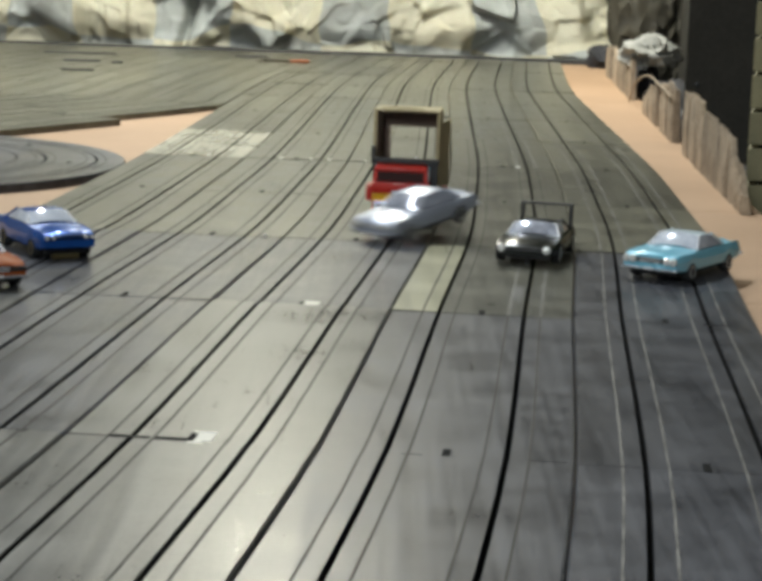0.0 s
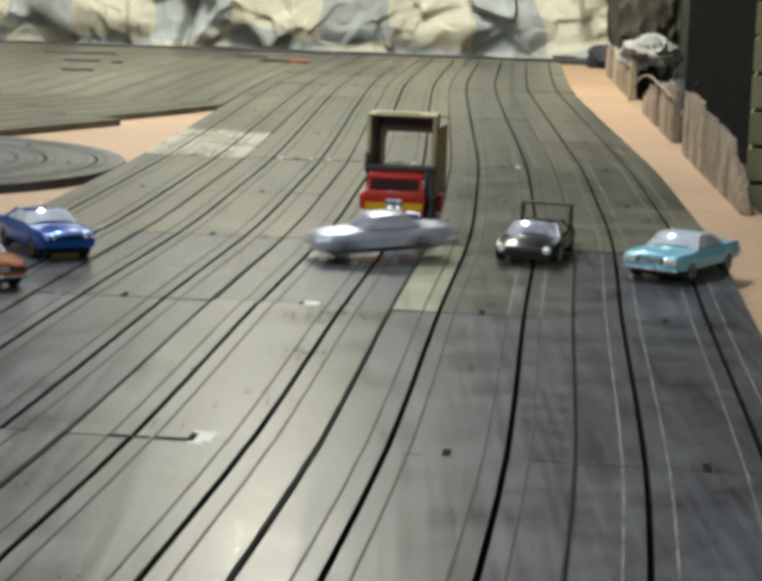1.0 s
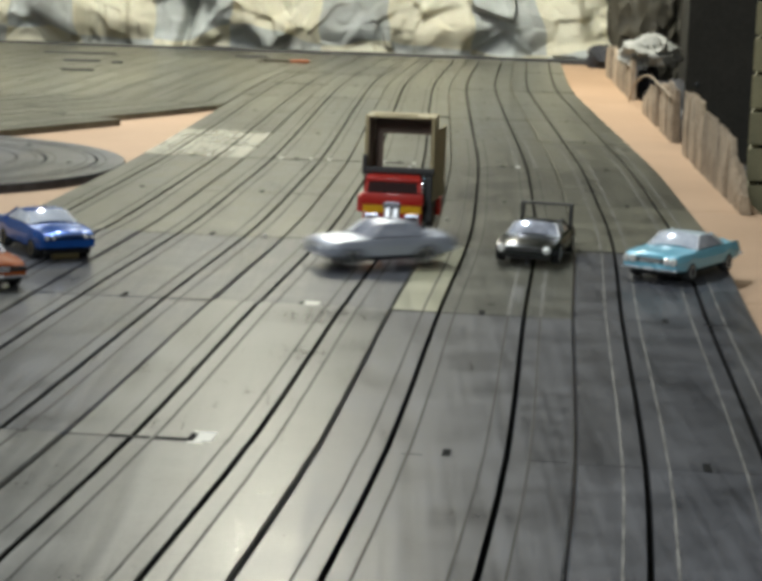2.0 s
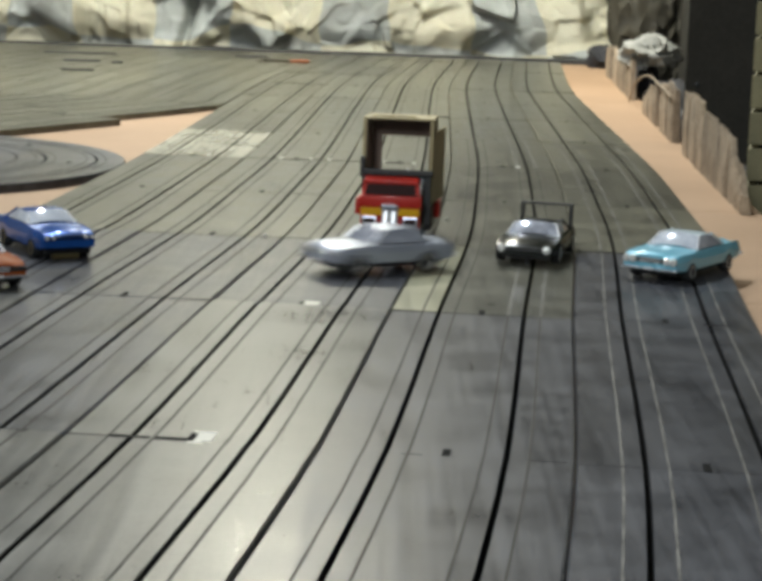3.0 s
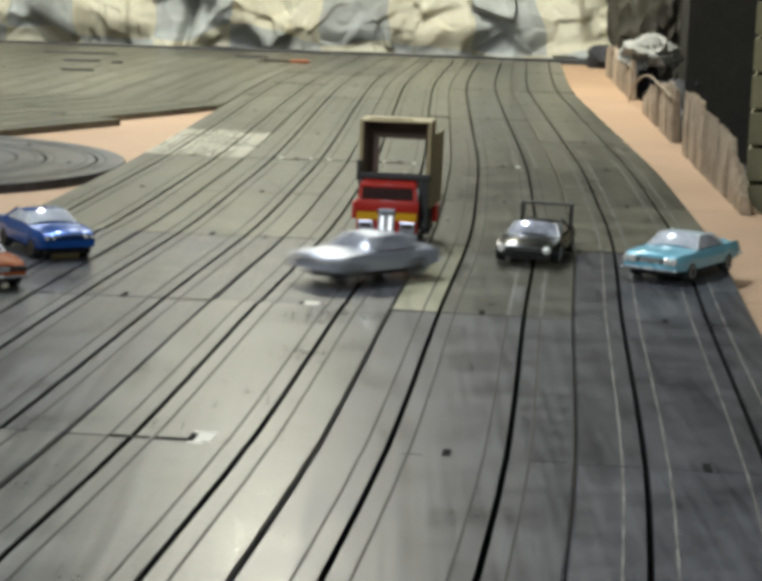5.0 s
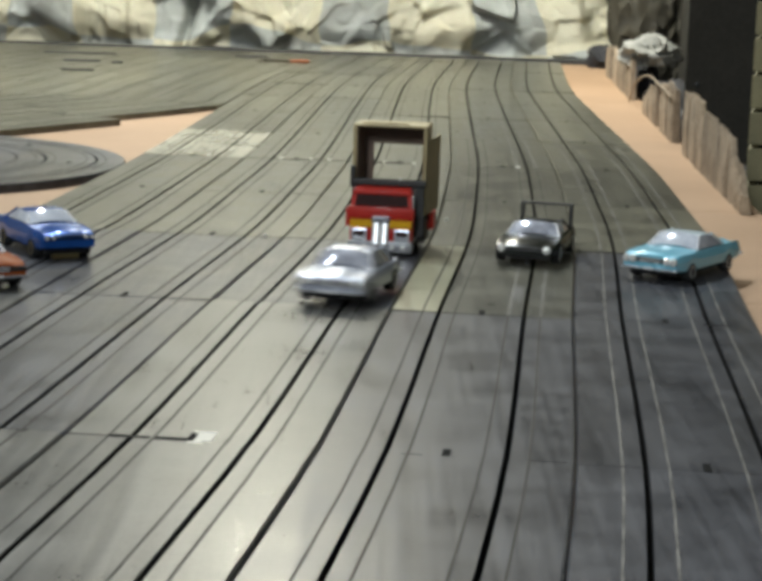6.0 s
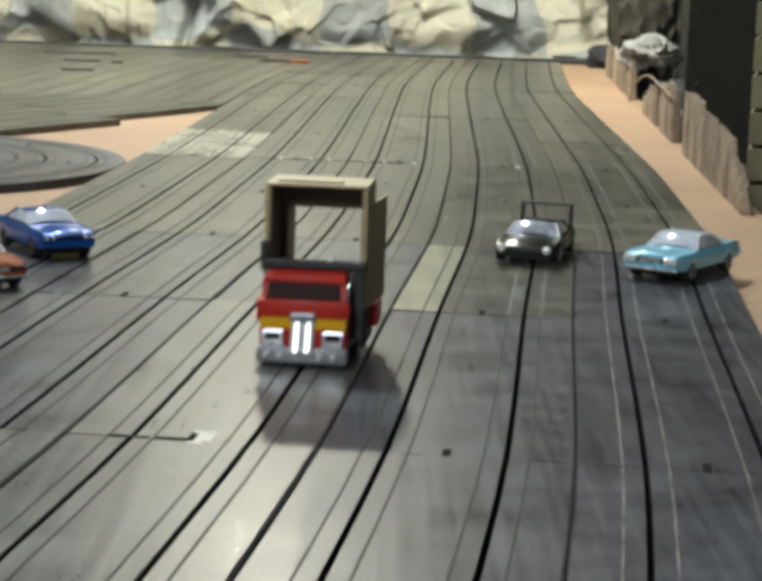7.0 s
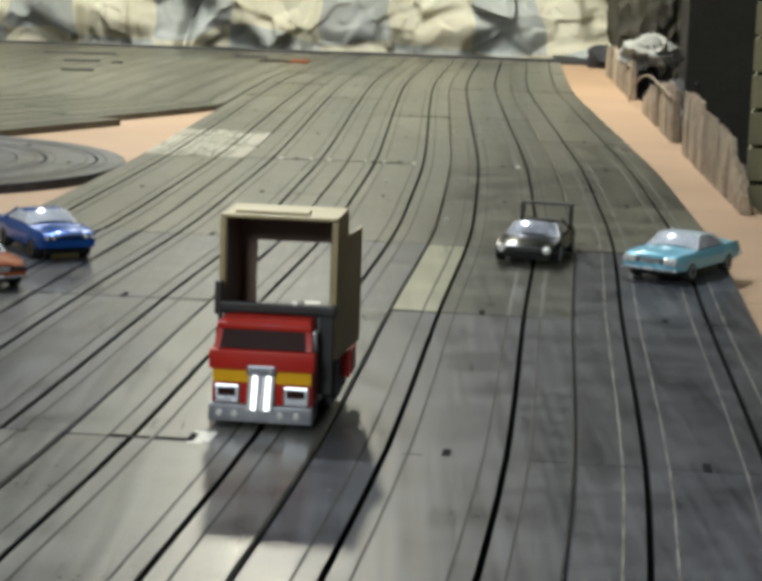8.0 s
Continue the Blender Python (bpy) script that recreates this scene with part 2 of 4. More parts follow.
for nm, b, mt, lb in (("wall_west", (X0 - 0.1, X0, Y0, Y1, Z0, Z1), CONCRETE, "plain painted basement wall"),
                      ("wall_east", (X1, X1 + 0.1, Y0, Y1, Z0, Z1), DARK_WALL, "dark painted basement wall"),
                      ("wall_north", (X0 - 0.1, X1 + 0.1, Y1, Y1 + 0.1, Z0, Z1), DARK_WALL, "dark painted basement wall"),
                      ("wall_south", (X0 - 0.1, X1 + 0.1, Y0 - 0.1, Y0, Z0, Z1), CONCRETE, "plain painted basement wall"),
                      ("floor", (X0 - 0.1, X1 + 0.1, Y0 - 0.1, Y1 + 0.1, Z0 - 0.1, Z0), FLOOR, "bare concrete basement floor"),
                      ("ceiling", (X0 - 0.1, X1 + 0.1, Y0 - 0.1, Y1 + 0.1, Z1, Z1 + 0.1), CEIL, "off-white ceiling boards")):
    tagged(part(nm, box(*b), mt), lb, nm.split("_")[0], "", "structure")

# ---------------- table ----------------
TABLE_Z = -TRACK_T
table = holder("table", pose(0, 0, Z0), "large plywood race table topped with tan hardboard", "table")
TZ = TABLE_Z - Z0


def wall_line(y):
    """The plank edging's foot along the table's side."""
    return 0.225 + (y - 1.108) * 0.0617


for y0, y1 in ((-0.9, -0.06), (-0.06, 0.245), (0.245, 0.55), (0.55, 0.852), (0.852, 1.197), (1.197, 2.225), (2.225, 3.16)):
    a, b = y0 + 0.0006, y1 - 0.0006
    outline = [(-1.7, a), (wall_line(a) + 0.014, a), (wall_line(b) + 0.014, b), (-1.7, b)]
    part("hardboard_panel", loft([[(x, y, TZ - 0.012) for x, y in outline], [(x, y, TZ) for x, y in outline]]), BOARD, table)
part("frame", box(-1.68, 0.09, -0.88, 3.14, TZ - 0.09, TZ - 0.0125), plain("table_frame_wood", (0.3, 0.2, 0.11), 0.6), table)
part("end_trim", box(-1.7, 0.37, 3.161, 3.185, TZ - 0.05, TZ + 0.008, 0.002), TRIM, table, "black wooden end trim")
for lx in (-1.6, 0.05):
    for ly in (-0.8, 1.1, 3.0):
        part("leg", box(lx - 0.03, lx + 0.03, ly - 0.03, ly + 0.03, 0.0, TZ - 0.09, 0.003), plain("leg_wood", (0.3, 0.2, 0.11), 0.6), table)

# lower black bench along the table's side
BENCH_Z = -0.032
bench = holder("side_bench", pose(0.12, 0, Z0), "low black painted bench along the race table", "bench")
part("top", box(0.0, 0.60, 0.9, 3.3, BENCH_Z - Z0 - 0.02, BENCH_Z - Z0), DARK_WALL, bench)
for lx in (0.02, 0.54):
    for ly in (0.95, 3.2):
        part("leg", box(lx, lx + 0.04, ly, ly + 0.04, 0.0, BENCH_Z - Z0 - 0.02), DARK_WALL, bench)

# ---------------- main straight: five rows of two-lane sections ----------------
race_track = holder("race_track", pose(0, 0, 0), "worn dark grey plastic slot-car track with steel rails", "track", "", "structure")
JOINTS = [-0.61, -0.381, -0.152, 0.077, 0.306, 0.535, 0.770, 0.964, 1.160, 1.375, 1.600, 1.83, 2.06, 2.29, 2.52, 2.75, 2.98, 3.11]
ROWS = [0.0565 - 2 * PITCH - 2 * PITCH, 0.0565 - 3 * PITCH, 0.0565 - 2 * PITCH, 0.0565 - PITCH, 0.0565]
CHIPS = {(5, 2): [(0.020, 0.006, 0.0024), (0.0335, 0.0060, 0.0032)], (5, 3): [(0.0285, 0.003, 0.002), (0.0690, 0.0055, 0.0022)], (6, 2): [(0.030, 0.006, 0.003)], (5, 1): [(0.062, 0.004, 0.002)], (6, 4): [(0.060, 0.006, 0.0026)], (9, 2): [(0.03, 0.012, 0.004)]}
main_path = lambda u: (course(u), u)
# near left sections carry the lamp's sheen in their base colour
PALE = {(6, 3): TRACK_OLIVE, (9, 0): TRACK_WHITISH, **{(j, i): TRACK_GREY for j in (3, 4, 5) for i in (0, 1, 2) if (j, i) != (5, 1)}}
for j, (a, b) in enumerate(zip(JOINTS, JOINTS[1:])):
    for i, off in enumerate(ROWS):
        lift = random.uniform(-0.0003, 0.0003)
        clips = []
        if (j, i) == (5, 2):
            clips = [(0.0415, 0.0034, 0.011)]
        elif (j, i) == (6, 2):
            clips = [(0.042, 0.0036, 0.010)]
        elif j == 9 and i < 4:
            clips = [(s + q * RAIL_AT, random.uniform(0.0006, 0.0014), 0.009) for s in SLOT_AT for q in (-1, 1) if random.random() < 0.6]
        # sections past the seventh take the colour with the sheet's reflection in it
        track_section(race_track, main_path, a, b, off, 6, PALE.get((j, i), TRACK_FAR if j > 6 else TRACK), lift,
                      gap=random.uniform(0.0004, 0.0010), tip=random.uniform(-0.006, 0.006), pitch=random.uniform(-0.0025, 0.0025), tab=j > 3, clips=clips, chips=CHIPS.get((j, i), ()),
                      rails=(0, 1) if i == 4 or (i == 3 and j > 9) else (1,) if i == 3 and j % 3 == 0 else (), shoulder=TRACK_PALE if (j, i) == (6, 3) else None)


# the branch that joins from the side, and the hairpin before it
def branch(u):
    bend = max(0.0, 1.93 - u)
    soft = bend * bend / (bend + 0.05) if bend > 0 else 0.0
    return (course(u) - 0.2535 - 0.50 * soft, u)


side_track = holder("side_track", pose(0, 0, 0), "worn grey slot-car track branch beside the straight", "track", "", "structure")
for j, (a, b) in enumerate(zip((1.50, 1.70, 1.90, 2.12, 2.34, 2.56), (1.70, 1.90, 2.12, 2.34, 2.56, 2.78))):
    for i in range(8):
        if i < 5 or j > 1:
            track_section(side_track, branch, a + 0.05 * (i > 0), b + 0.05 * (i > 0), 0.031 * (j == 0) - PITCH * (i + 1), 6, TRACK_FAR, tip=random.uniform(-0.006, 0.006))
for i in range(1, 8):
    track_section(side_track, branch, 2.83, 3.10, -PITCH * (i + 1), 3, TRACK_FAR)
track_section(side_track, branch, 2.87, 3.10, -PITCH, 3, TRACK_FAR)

HAIR = (-0.385, 1.303)


def hairpin(u):
    """Out along the near side, round the bend, and back: u in metres, bend between 0 and pi * 0.2."""
    r = 0.2
    if u < 0:
        return (HAIR[0] + u, HAIR[1] - r)
    if u > math.pi * r:
        return (HAIR[0] - (u - math.pi * r), HAIR[1] + r)
    a = -math.pi / 2 + u / r
    return (HAIR[0] + r * math.cos(a), HAIR[1] + r * math.sin(a))


hair_track = holder("hairpin_track", pose(0, 0, 0), "grey two-row slot-car track hairpin bend", "track", "", "structure")
arc = math.pi * 0.2
for i in range(2):
    for a, b, st in ((-0.45, -0.225, 2), (-0.225, 0, 2), (0, arc / 4, 8), (arc / 4, arc / 2, 8), (arc / 2, 3 * arc / 4, 8), (3 * arc / 4, arc, 8), (arc, arc + 0.225, 2)):
        track_section(hair_track, hairpin, a, b, -PITCH * (i + 1), st, TRACK)


# ---------------- slot cars ----------------


def wheel(parent, x, y, r, w, rim_mat, side):
    """Tyre with a dished rim on its outer face."""
    prof = [(-w / 2, r * 0.6), (-w / 2, r * 0.9), (-w * 0.38, r), (w * 0.38, r), (w / 2, r * 0.9), (w / 2, r * 0.6)]
    t = part("wheel", disc(prof, 20), RUBBER, parent, "", 40, pose(x, y, r))
    face = [(side * w * 0.30, r * 0.15), (side * w * 0.36, r * 0.42), (side * w * 0.54, r * 0.62), (side * w * 0.52, r * 0.68), (side * w * 0.2, r * 0.68)]
    part("rim", disc(face, 20), rim_mat, t, "", 40)
    return t


def curved_pane(corners, bulge, n=8):
    """A thin pane through four corners, bowed outwards along its width and a little along its height."""
    a, b, c, d = (Vector(p) for p in corners)
    out = (b - a).cross(d - a).normalized()
    if out.dot((a + b + c + d) / 4 - Vector((0, 0.004, 0.012))) < 0:
        out = -out
    bm = bmesh.new()
    rows = []
    for j in range(n + 1):
        v = j / n
        rows.append([bm.verts.new((a.lerp(b, i / n)).lerp(d.lerp(c, i / n), v) + out * bulge * (1 - (2 * i / n - 1) ** 2) * (0.75 + 0.25 * math.sin(math.pi * v))) for i in range(n + 1)])
    for j in range(n):
        for i in range(n):
            bm.faces.new((rows[j][i], rows[j][i + 1], rows[j + 1][i + 1], rows[j + 1][i]))
    bmesh.ops.recalc_face_normals(bm, faces=bm.faces)
    bmesh.ops.solidify(bm, geom=list(bm.faces), thickness=0.0003)
    return bm


def slot_car(name, m, label, length, width, hood, deck, roof, cab, paint, roof_paint, rim_mat, lights=4, wing=False, bumper=True, glass=GLASS, fin=0.0, wr=0.0050, nose=0.0012, lamp=1.0, seat=None, grille=None, group="slot cars on the track"):
    """A 1:64 slot car, nose towards -y: lofted body with wheel arches and a crease along the flank, cabin of pillars, panes and domed roof, bumpers, grille, lamps, wheels."""
    thing = holder(name, m, label, "toy car", group)
    L, W = length, width / 2
    axle_f, axle_r = -L * 0.30, L * 0.27
    cb0, cb1, cr0, cr1 = cab
    rings = []
    n = 56
    for k in range(n + 1):
        s = k / n
        y = -L / 2 + L * s
        e = abs(2 * s - 1)
        w = W * (1 - 0.10 * e**8 - 0.03 * e**2)
        if y < cb0:
            q = (cb0 - y) / (cb0 + L / 2)
            zt = hood - nose * q**2.5
        elif y > cb1:
            q = (y - cb1) / (L / 2 - cb1)
            zt = deck - 0.0008 * q**2
        else:
            q = (y - cb0) / (cb1 - cb0)
            zt = hood + (deck - hood) * q
        zt -= 0.0011 * max(0.0, 1 - min(k, n - k) / 2)
        zb = 0.0048 + 0.0016 * e**8
        for ya in (axle_f, axle_r):
            d = abs(y - ya)
            ra = wr * 1.12
            if d < ra:
                zb = max(zb, wr * 0.95 + math.sqrt(ra * ra - d * d) * 0.70)
        zb = min(zb, zt - 0.0020)
        h = zt - zb
        edge = zt + fin * max(0.0, s - 0.45)
        half = [(w * 0.93, zb), (w * 0.99, zb + 0.10 * h), (w, zb + 0.40 * h), (w * 1.012, zb + 0.60 * h), (w * 0.985, zb + 0.68 * h), (w * 0.965, zb + 0.90 * h), (w * 0.91, edge), (w * 0.80, zt - 0.0001), (w * 0.50, zt + 0.0003), (w * 0.42, zt + 0.0008), (w * 0.12, zt + 0.0010)]
        rings.append([(x, y, z) for x, z in half] + [(-x, y, z) for x, z in half[::-1]])
    part("body", loft(rings), paint, thing, "", 35)
    part("chassis", box(-W * 0.72, W * 0.72, -L * 0.42, L * 0.42, 0.0026, 0.0072, 0.0006), CHASSIS, thing)
    part("guide_pin", box(-0.0009, 0.0009, axle_f - 0.004, axle_f + 0.004, -0.003, 0.0028), CHASSIS, thing)
    if rim_mat is GOLD_RIM:
        part("pickup_shoe", box(-W * 0.45, W * 0.45, axle_f - 0.010, axle_f - 0.006, 0.0004, 0.0028, 0.0003), GOLD_RIM, thing)
    # cabin
    wb, wt = W * 0.84, W * 0.66
    zb0, zb1 = hood + 0.0003, deck + 0.0003
    B = {(-1, 0): (-wb, cb0, zb0), (1, 0): (wb, cb0, zb0), (-1, 1): (-wb, cb1, zb1), (1, 1): (wb, cb1, zb1)}
    R = {(-1, 0): (-wt, cr0, roof - 0.0009), (1, 0): (wt, cr0, roof - 0.0009), (-1, 1): (-wt, cr1, roof - 0.0009), (1, 1): (wt, cr1, roof - 0.0009)}
    rr = []
    for k in range(9):
        q = k / 8
        y = cr0 - 0.0006 + (cr1 - cr0 + 0.0012) * q
        up = roof - 0.0011 + 0.0011 * math.sin(math.pi * (0.12 + 0.76 * q))
        ww = (wt + 0.0005) * (1 - 0.06 * abs(2 * q - 1) ** 4)
        half = [(ww, up - 0.0013), (ww * 0.98, up - 0.0006), (ww * 0.8, up - 0.0001), (ww * 0.4, up + 0.0002)]
        rr.append([(x, y, z) for x, z in half] + [(-x, y, z) for x, z in half[::-1]])
    part("roof", loft(rr), roof_paint, thing, "", 40)
    for key in B:
        part("pillar", rod(B[key], R[key], 0.0005 if key[1] == 0 else 0.0008, 8), BRIGHT if key[1] == 0 else roof_paint, thing, "", 40)
    inset = lambda a, b, f: tuple(p + (q - p) * f for p, q in zip(a, b))
    for nm, a, b in (("windshield", (-1, 0), (1, 0)), ("rear_window", (1, 1), (-1, 1)), ("side_window", (-1, 1), (-1, 0)), ("side_window", (1, 0), (1, 1))):
        part(nm, curved_pane([inset(B[a], B[b], 0.02), inset(B[b], B[a], 0.02), inset(R[b], R[a], 0.02), inset(R[a], R[b], 0.02)], 0.0022 if nm == "windshield" else 0.0008), glass, thing, "", 60)
    part("windshield_trim", rod(B[(-1, 0)], B[(1, 0)], 0.0004, 8), BRIGHT, thing, "bright windshield trim")
    part("windshield_header", rod(R[(-1, 0)], R[(1, 0)], 0.0004, 8), BRIGHT, thing, "bright windshield header")
    part("seat_bench", box(-wb * 0.75, wb * 0.7, (cb0 + cb1) / 2, (cb0 + cb1) / 2 + 0.003, hood - 0.002, hood + (roof - hood) * 0.45, 0.0008), seat or CHASSIS, thing)
    # front and rear ends
    yn, yt = -L / 2, L / 2
    gz = hood - 0.0034
    if bumper:
        part("front_bumper", box(-W * 0.95, W * 0.95, yn - 0.0014, yn + 0.0008, 0.0058, 0.0069, 0.0005, 3), BUMPER, thing, "bright front bumper")
        part("number_plate", box(-0.0024, 0.0024, yn - 0.0017, yn - 0.0012, 0.0061, 0.0073, 0.0002), BRIGHT, thing, "blank white plate")
        part("rear_bumper", box(-W * 0.95, W * 0.95, yt - 0.0008, yt + 0.0014, 0.0064, 0.0080, 0.0006, 3), BRIGHT, thing, "bright rear bumper")
    gr = part("grille", box(-W * 0.86, W * 0.86, yn - 0.0003, yn + 0.0006, gz - 0.0012, gz + 0.0012, 0.0003), grille or CHASSIS, thing, "radiator grille")
    for k in range(3 if bumper else 0):
        part("grille_bar", box(-W * 0.36, W * 0.36, yn - 0.0006, yn - 0.0002, gz - 0.0009 + k * 0.0008, gz - 0.0006 + k * 0.0008), BRIGHT, gr)
    xs = (0.78, 0.56) if lights == 4 else (0.70,) if lights == 2 else ()
    for sx in (-1, 1):
        k = lamp * (1.3 if lights == 2 else 1.0)
        for f in xs:
            part("headlight", disc([(-0.0014, 0.0004 * k), (-0.0012, 0.0010 * k), (-0.0006, 0.0013 * k), (0.0004, 0.0013 * k)], 14, axis="Y", at=(sx * f * W, yn, gz)), LAMP_GLASS, thing, "", 40)
        part("tail_lamp", box(sx * W * 0.66 - 0.0022, sx * W * 0.66 + 0.0022, yt - 0.0004, yt + 0.0005, deck - 0.0046, deck - 0.0030, 0.0003), TAIL_RED, thing)
    for sx in (-1, 1):
        for ya in (axle_f, axle_r):
            wheel(thing, sx * (W - 0.0022), ya, wr, 0.0044, rim_mat, sx)
    if wing:
        for sx in (-1, 1):
            part("wing_strut", box(sx * W * 0.80 - 0.0008, sx * W * 0.80 + 0.0008, L * 0.37, L * 0.44, deck - 0.001, 0.0236, 0.0002), CHASSIS, thing)
        part("wing_blade", box(-W * 0.84, W * 0.84, L * 0.38, L * 0.45, 0.0230, 0.0240, 0.0003), RUBBER, thing)
    return thing


BRIGHT = plain("bright_silver_paint", (0.88, 0.89, 0.90), 0.28, 0.4)
BUMPER = plain("worn_chrome_paint", (0.52, 0.53, 0.55), 0.25, 0.6)
BLUE = grained("metallic_blue_paint", (0.006, 0.060, 0.27), (0.014, 0.13, 0.52), (0.20, 0.30), 0.5, 1500, 60, 0.0, 0.5)
TEAL = grained("turquoise_paint", (0.17, 0.45, 0.58), (0.23, 0.56, 0.69), (0.28, 0.4), 0.1, 2500, 60, 0.0, 0.25)
TEAL_ROOF = grained("pale_roof_paint", (0.42, 0.52, 0.55), (0.55, 0.64, 0.66), (0.28, 0.4), 0.0, 2500, 60, 0.0, 0.6)
BLACK = grained("black_green_paint", (0.002, 0.004, 0.003), (0.004, 0.008, 0.005), (0.2, 0.3), 0.0, 2500, 60, 0.0, 0.15, 0.0, 0.3)
SILVER = grained("metallic_silver_paint", (0.32, 0.345, 0.41), (0.47, 0.505, 0.58), (0.32, 0.44), 0.5, 2500, 60, 0.0, 0.3)
ORANGE = grained("burnt_orange_paint", (0.20, 0.045, 0.010), (0.28, 0.07, 0.014), (0.4, 0.5), 0.0, 2500, 60, 0.0, 0.0, 0.0, 0.06)
GOLD_RIM = plain("brass_rim", (0.55, 0.45, 0.22), 0.3, 1.0)
# opaque panes: bluish-white reflections are painted into the base colour
PALE_GLASS = grained("painted_reflection_glass", (0.22, 0.24, 0.30), (0.62, 0.65, 0.74), (0.10, 0.2), 0.3, 900, 160, 0.0, 1.0)
SEAT_RED = plain("dark_red_seat", (0.22, 0.03, 0.03), 0.5)
WHITE_RIM = plain("white_rim", (0.72, 0.71, 0.66), 0.3, 0.3)
NAVY = plain("dark_blue_front", (0.006, 0.022, 0.08), 0.3, 0.2)
# clear panes made opaque, with whitish highlights put into the colour
CLEAR = grained("painted_highlight_glazing", (0.40, 0.44, 0.52), (0.76, 0.80, 0.86), (0.08, 0.16), 0.1, 900, 120, 0.0, 1.0)
CAB = (-0.012, 0.0205, -0.0050, 0.0115)
slot_car("blue_slot_car", pose(-0.1665, 0.902, 0.0, 0, 0, 30), "metallic blue sixties coupe slot car with brass wheels", 0.072, 0.029, 0.0146, 0.0144, 0.0206, CAB, BLUE, BLUE, GOLD_RIM, bumper=False, glass=CLEAR, wr=0.0047, nose=0.0022, lamp=0.75, seat=SEAT_RED, grille=NAVY)
slot_car("orange_slot_car", pose(-0.1835, 0.812, 0.0, 0, 0, 32), "burnt orange sixties coupe slot car", 0.073, 0.030, 0.0130, 0.0128, 0.0192, CAB, ORANGE, ORANGE, WHITE_RIM, 0)
slot_car("black_slot_car", pose(0.0785, 0.938, 0.0, 0, 0, -14), "glossy black muscle slot car with tall rear wing", 0.074, 0.032, 0.0118, 0.0125, 0.0184, CAB, BLACK, BLACK, WHITE_RIM, 2, True, False, PALE_GLASS, nose=0.0030, lamp=1.25)
slot_car("turquoise_slot_car", pose(0.1475, 0.899, 0.0, 0, 0, -33), "turquoise sixties hardtop slot car with pale roof", 0.077, 0.031, 0.0138, 0.0136, 0.0206, (-0.0135, 0.0175, -0.0060, 0.0075), TEAL, TEAL_ROOF, WHITE_RIM, glass=CLEAR, fin=0.0016, wr=0.0045, nose=0.0006, lamp=1.5, seat=SEAT_RED)
silver_car = slot_car("silver_slot_car", pose(0, 0.88, 0.0), "silver blue coupe slot car spinning then driving off", 0.067, 0.031, 0.0136, 0.0134, 0.0208, CAB, SILVER, SILVER, WHITE_RIM, glass=PALE_GLASS, nose=0.0016)


# ---------------- the truck ----------------
RED = grained("truck_red_plastic", (0.38, 0.015, 0.008), (0.52, 0.022, 0.010), (0.35, 0.5), 0, 2000, 80, 0.0, 0.1, 0.0, 0.3)
PLATE = plain("polished_plate", (0.92, 0.93, 0.95), 0.32, 0.6)
BUMPER_GREY = plain("grey_silver_plastic", (0.30, 0.31, 0.33), 0.35, 0.5)
YELLOW = plain("yellow_stripe", (0.80, 0.42, 0.01), 0.5, spec=0.2)
TRUCK_SILVER = plain("silver_plastic", (0.50, 0.51, 0.54), 0.28, 0.85)
BOX_TAN = grained("tan_box_card", (0.29, 0.23, 0.11), (0.46, 0.38, 0.20), (0.4, 0.6), 0, 1200, 60, 0.0002)
BOX_BROWN = grained("brown_box_lining", (0.11, 0.070, 0.050), (0.18, 0.115, 0.082), (0.5, 0.7), 0, 1200, 60, 0.0002)


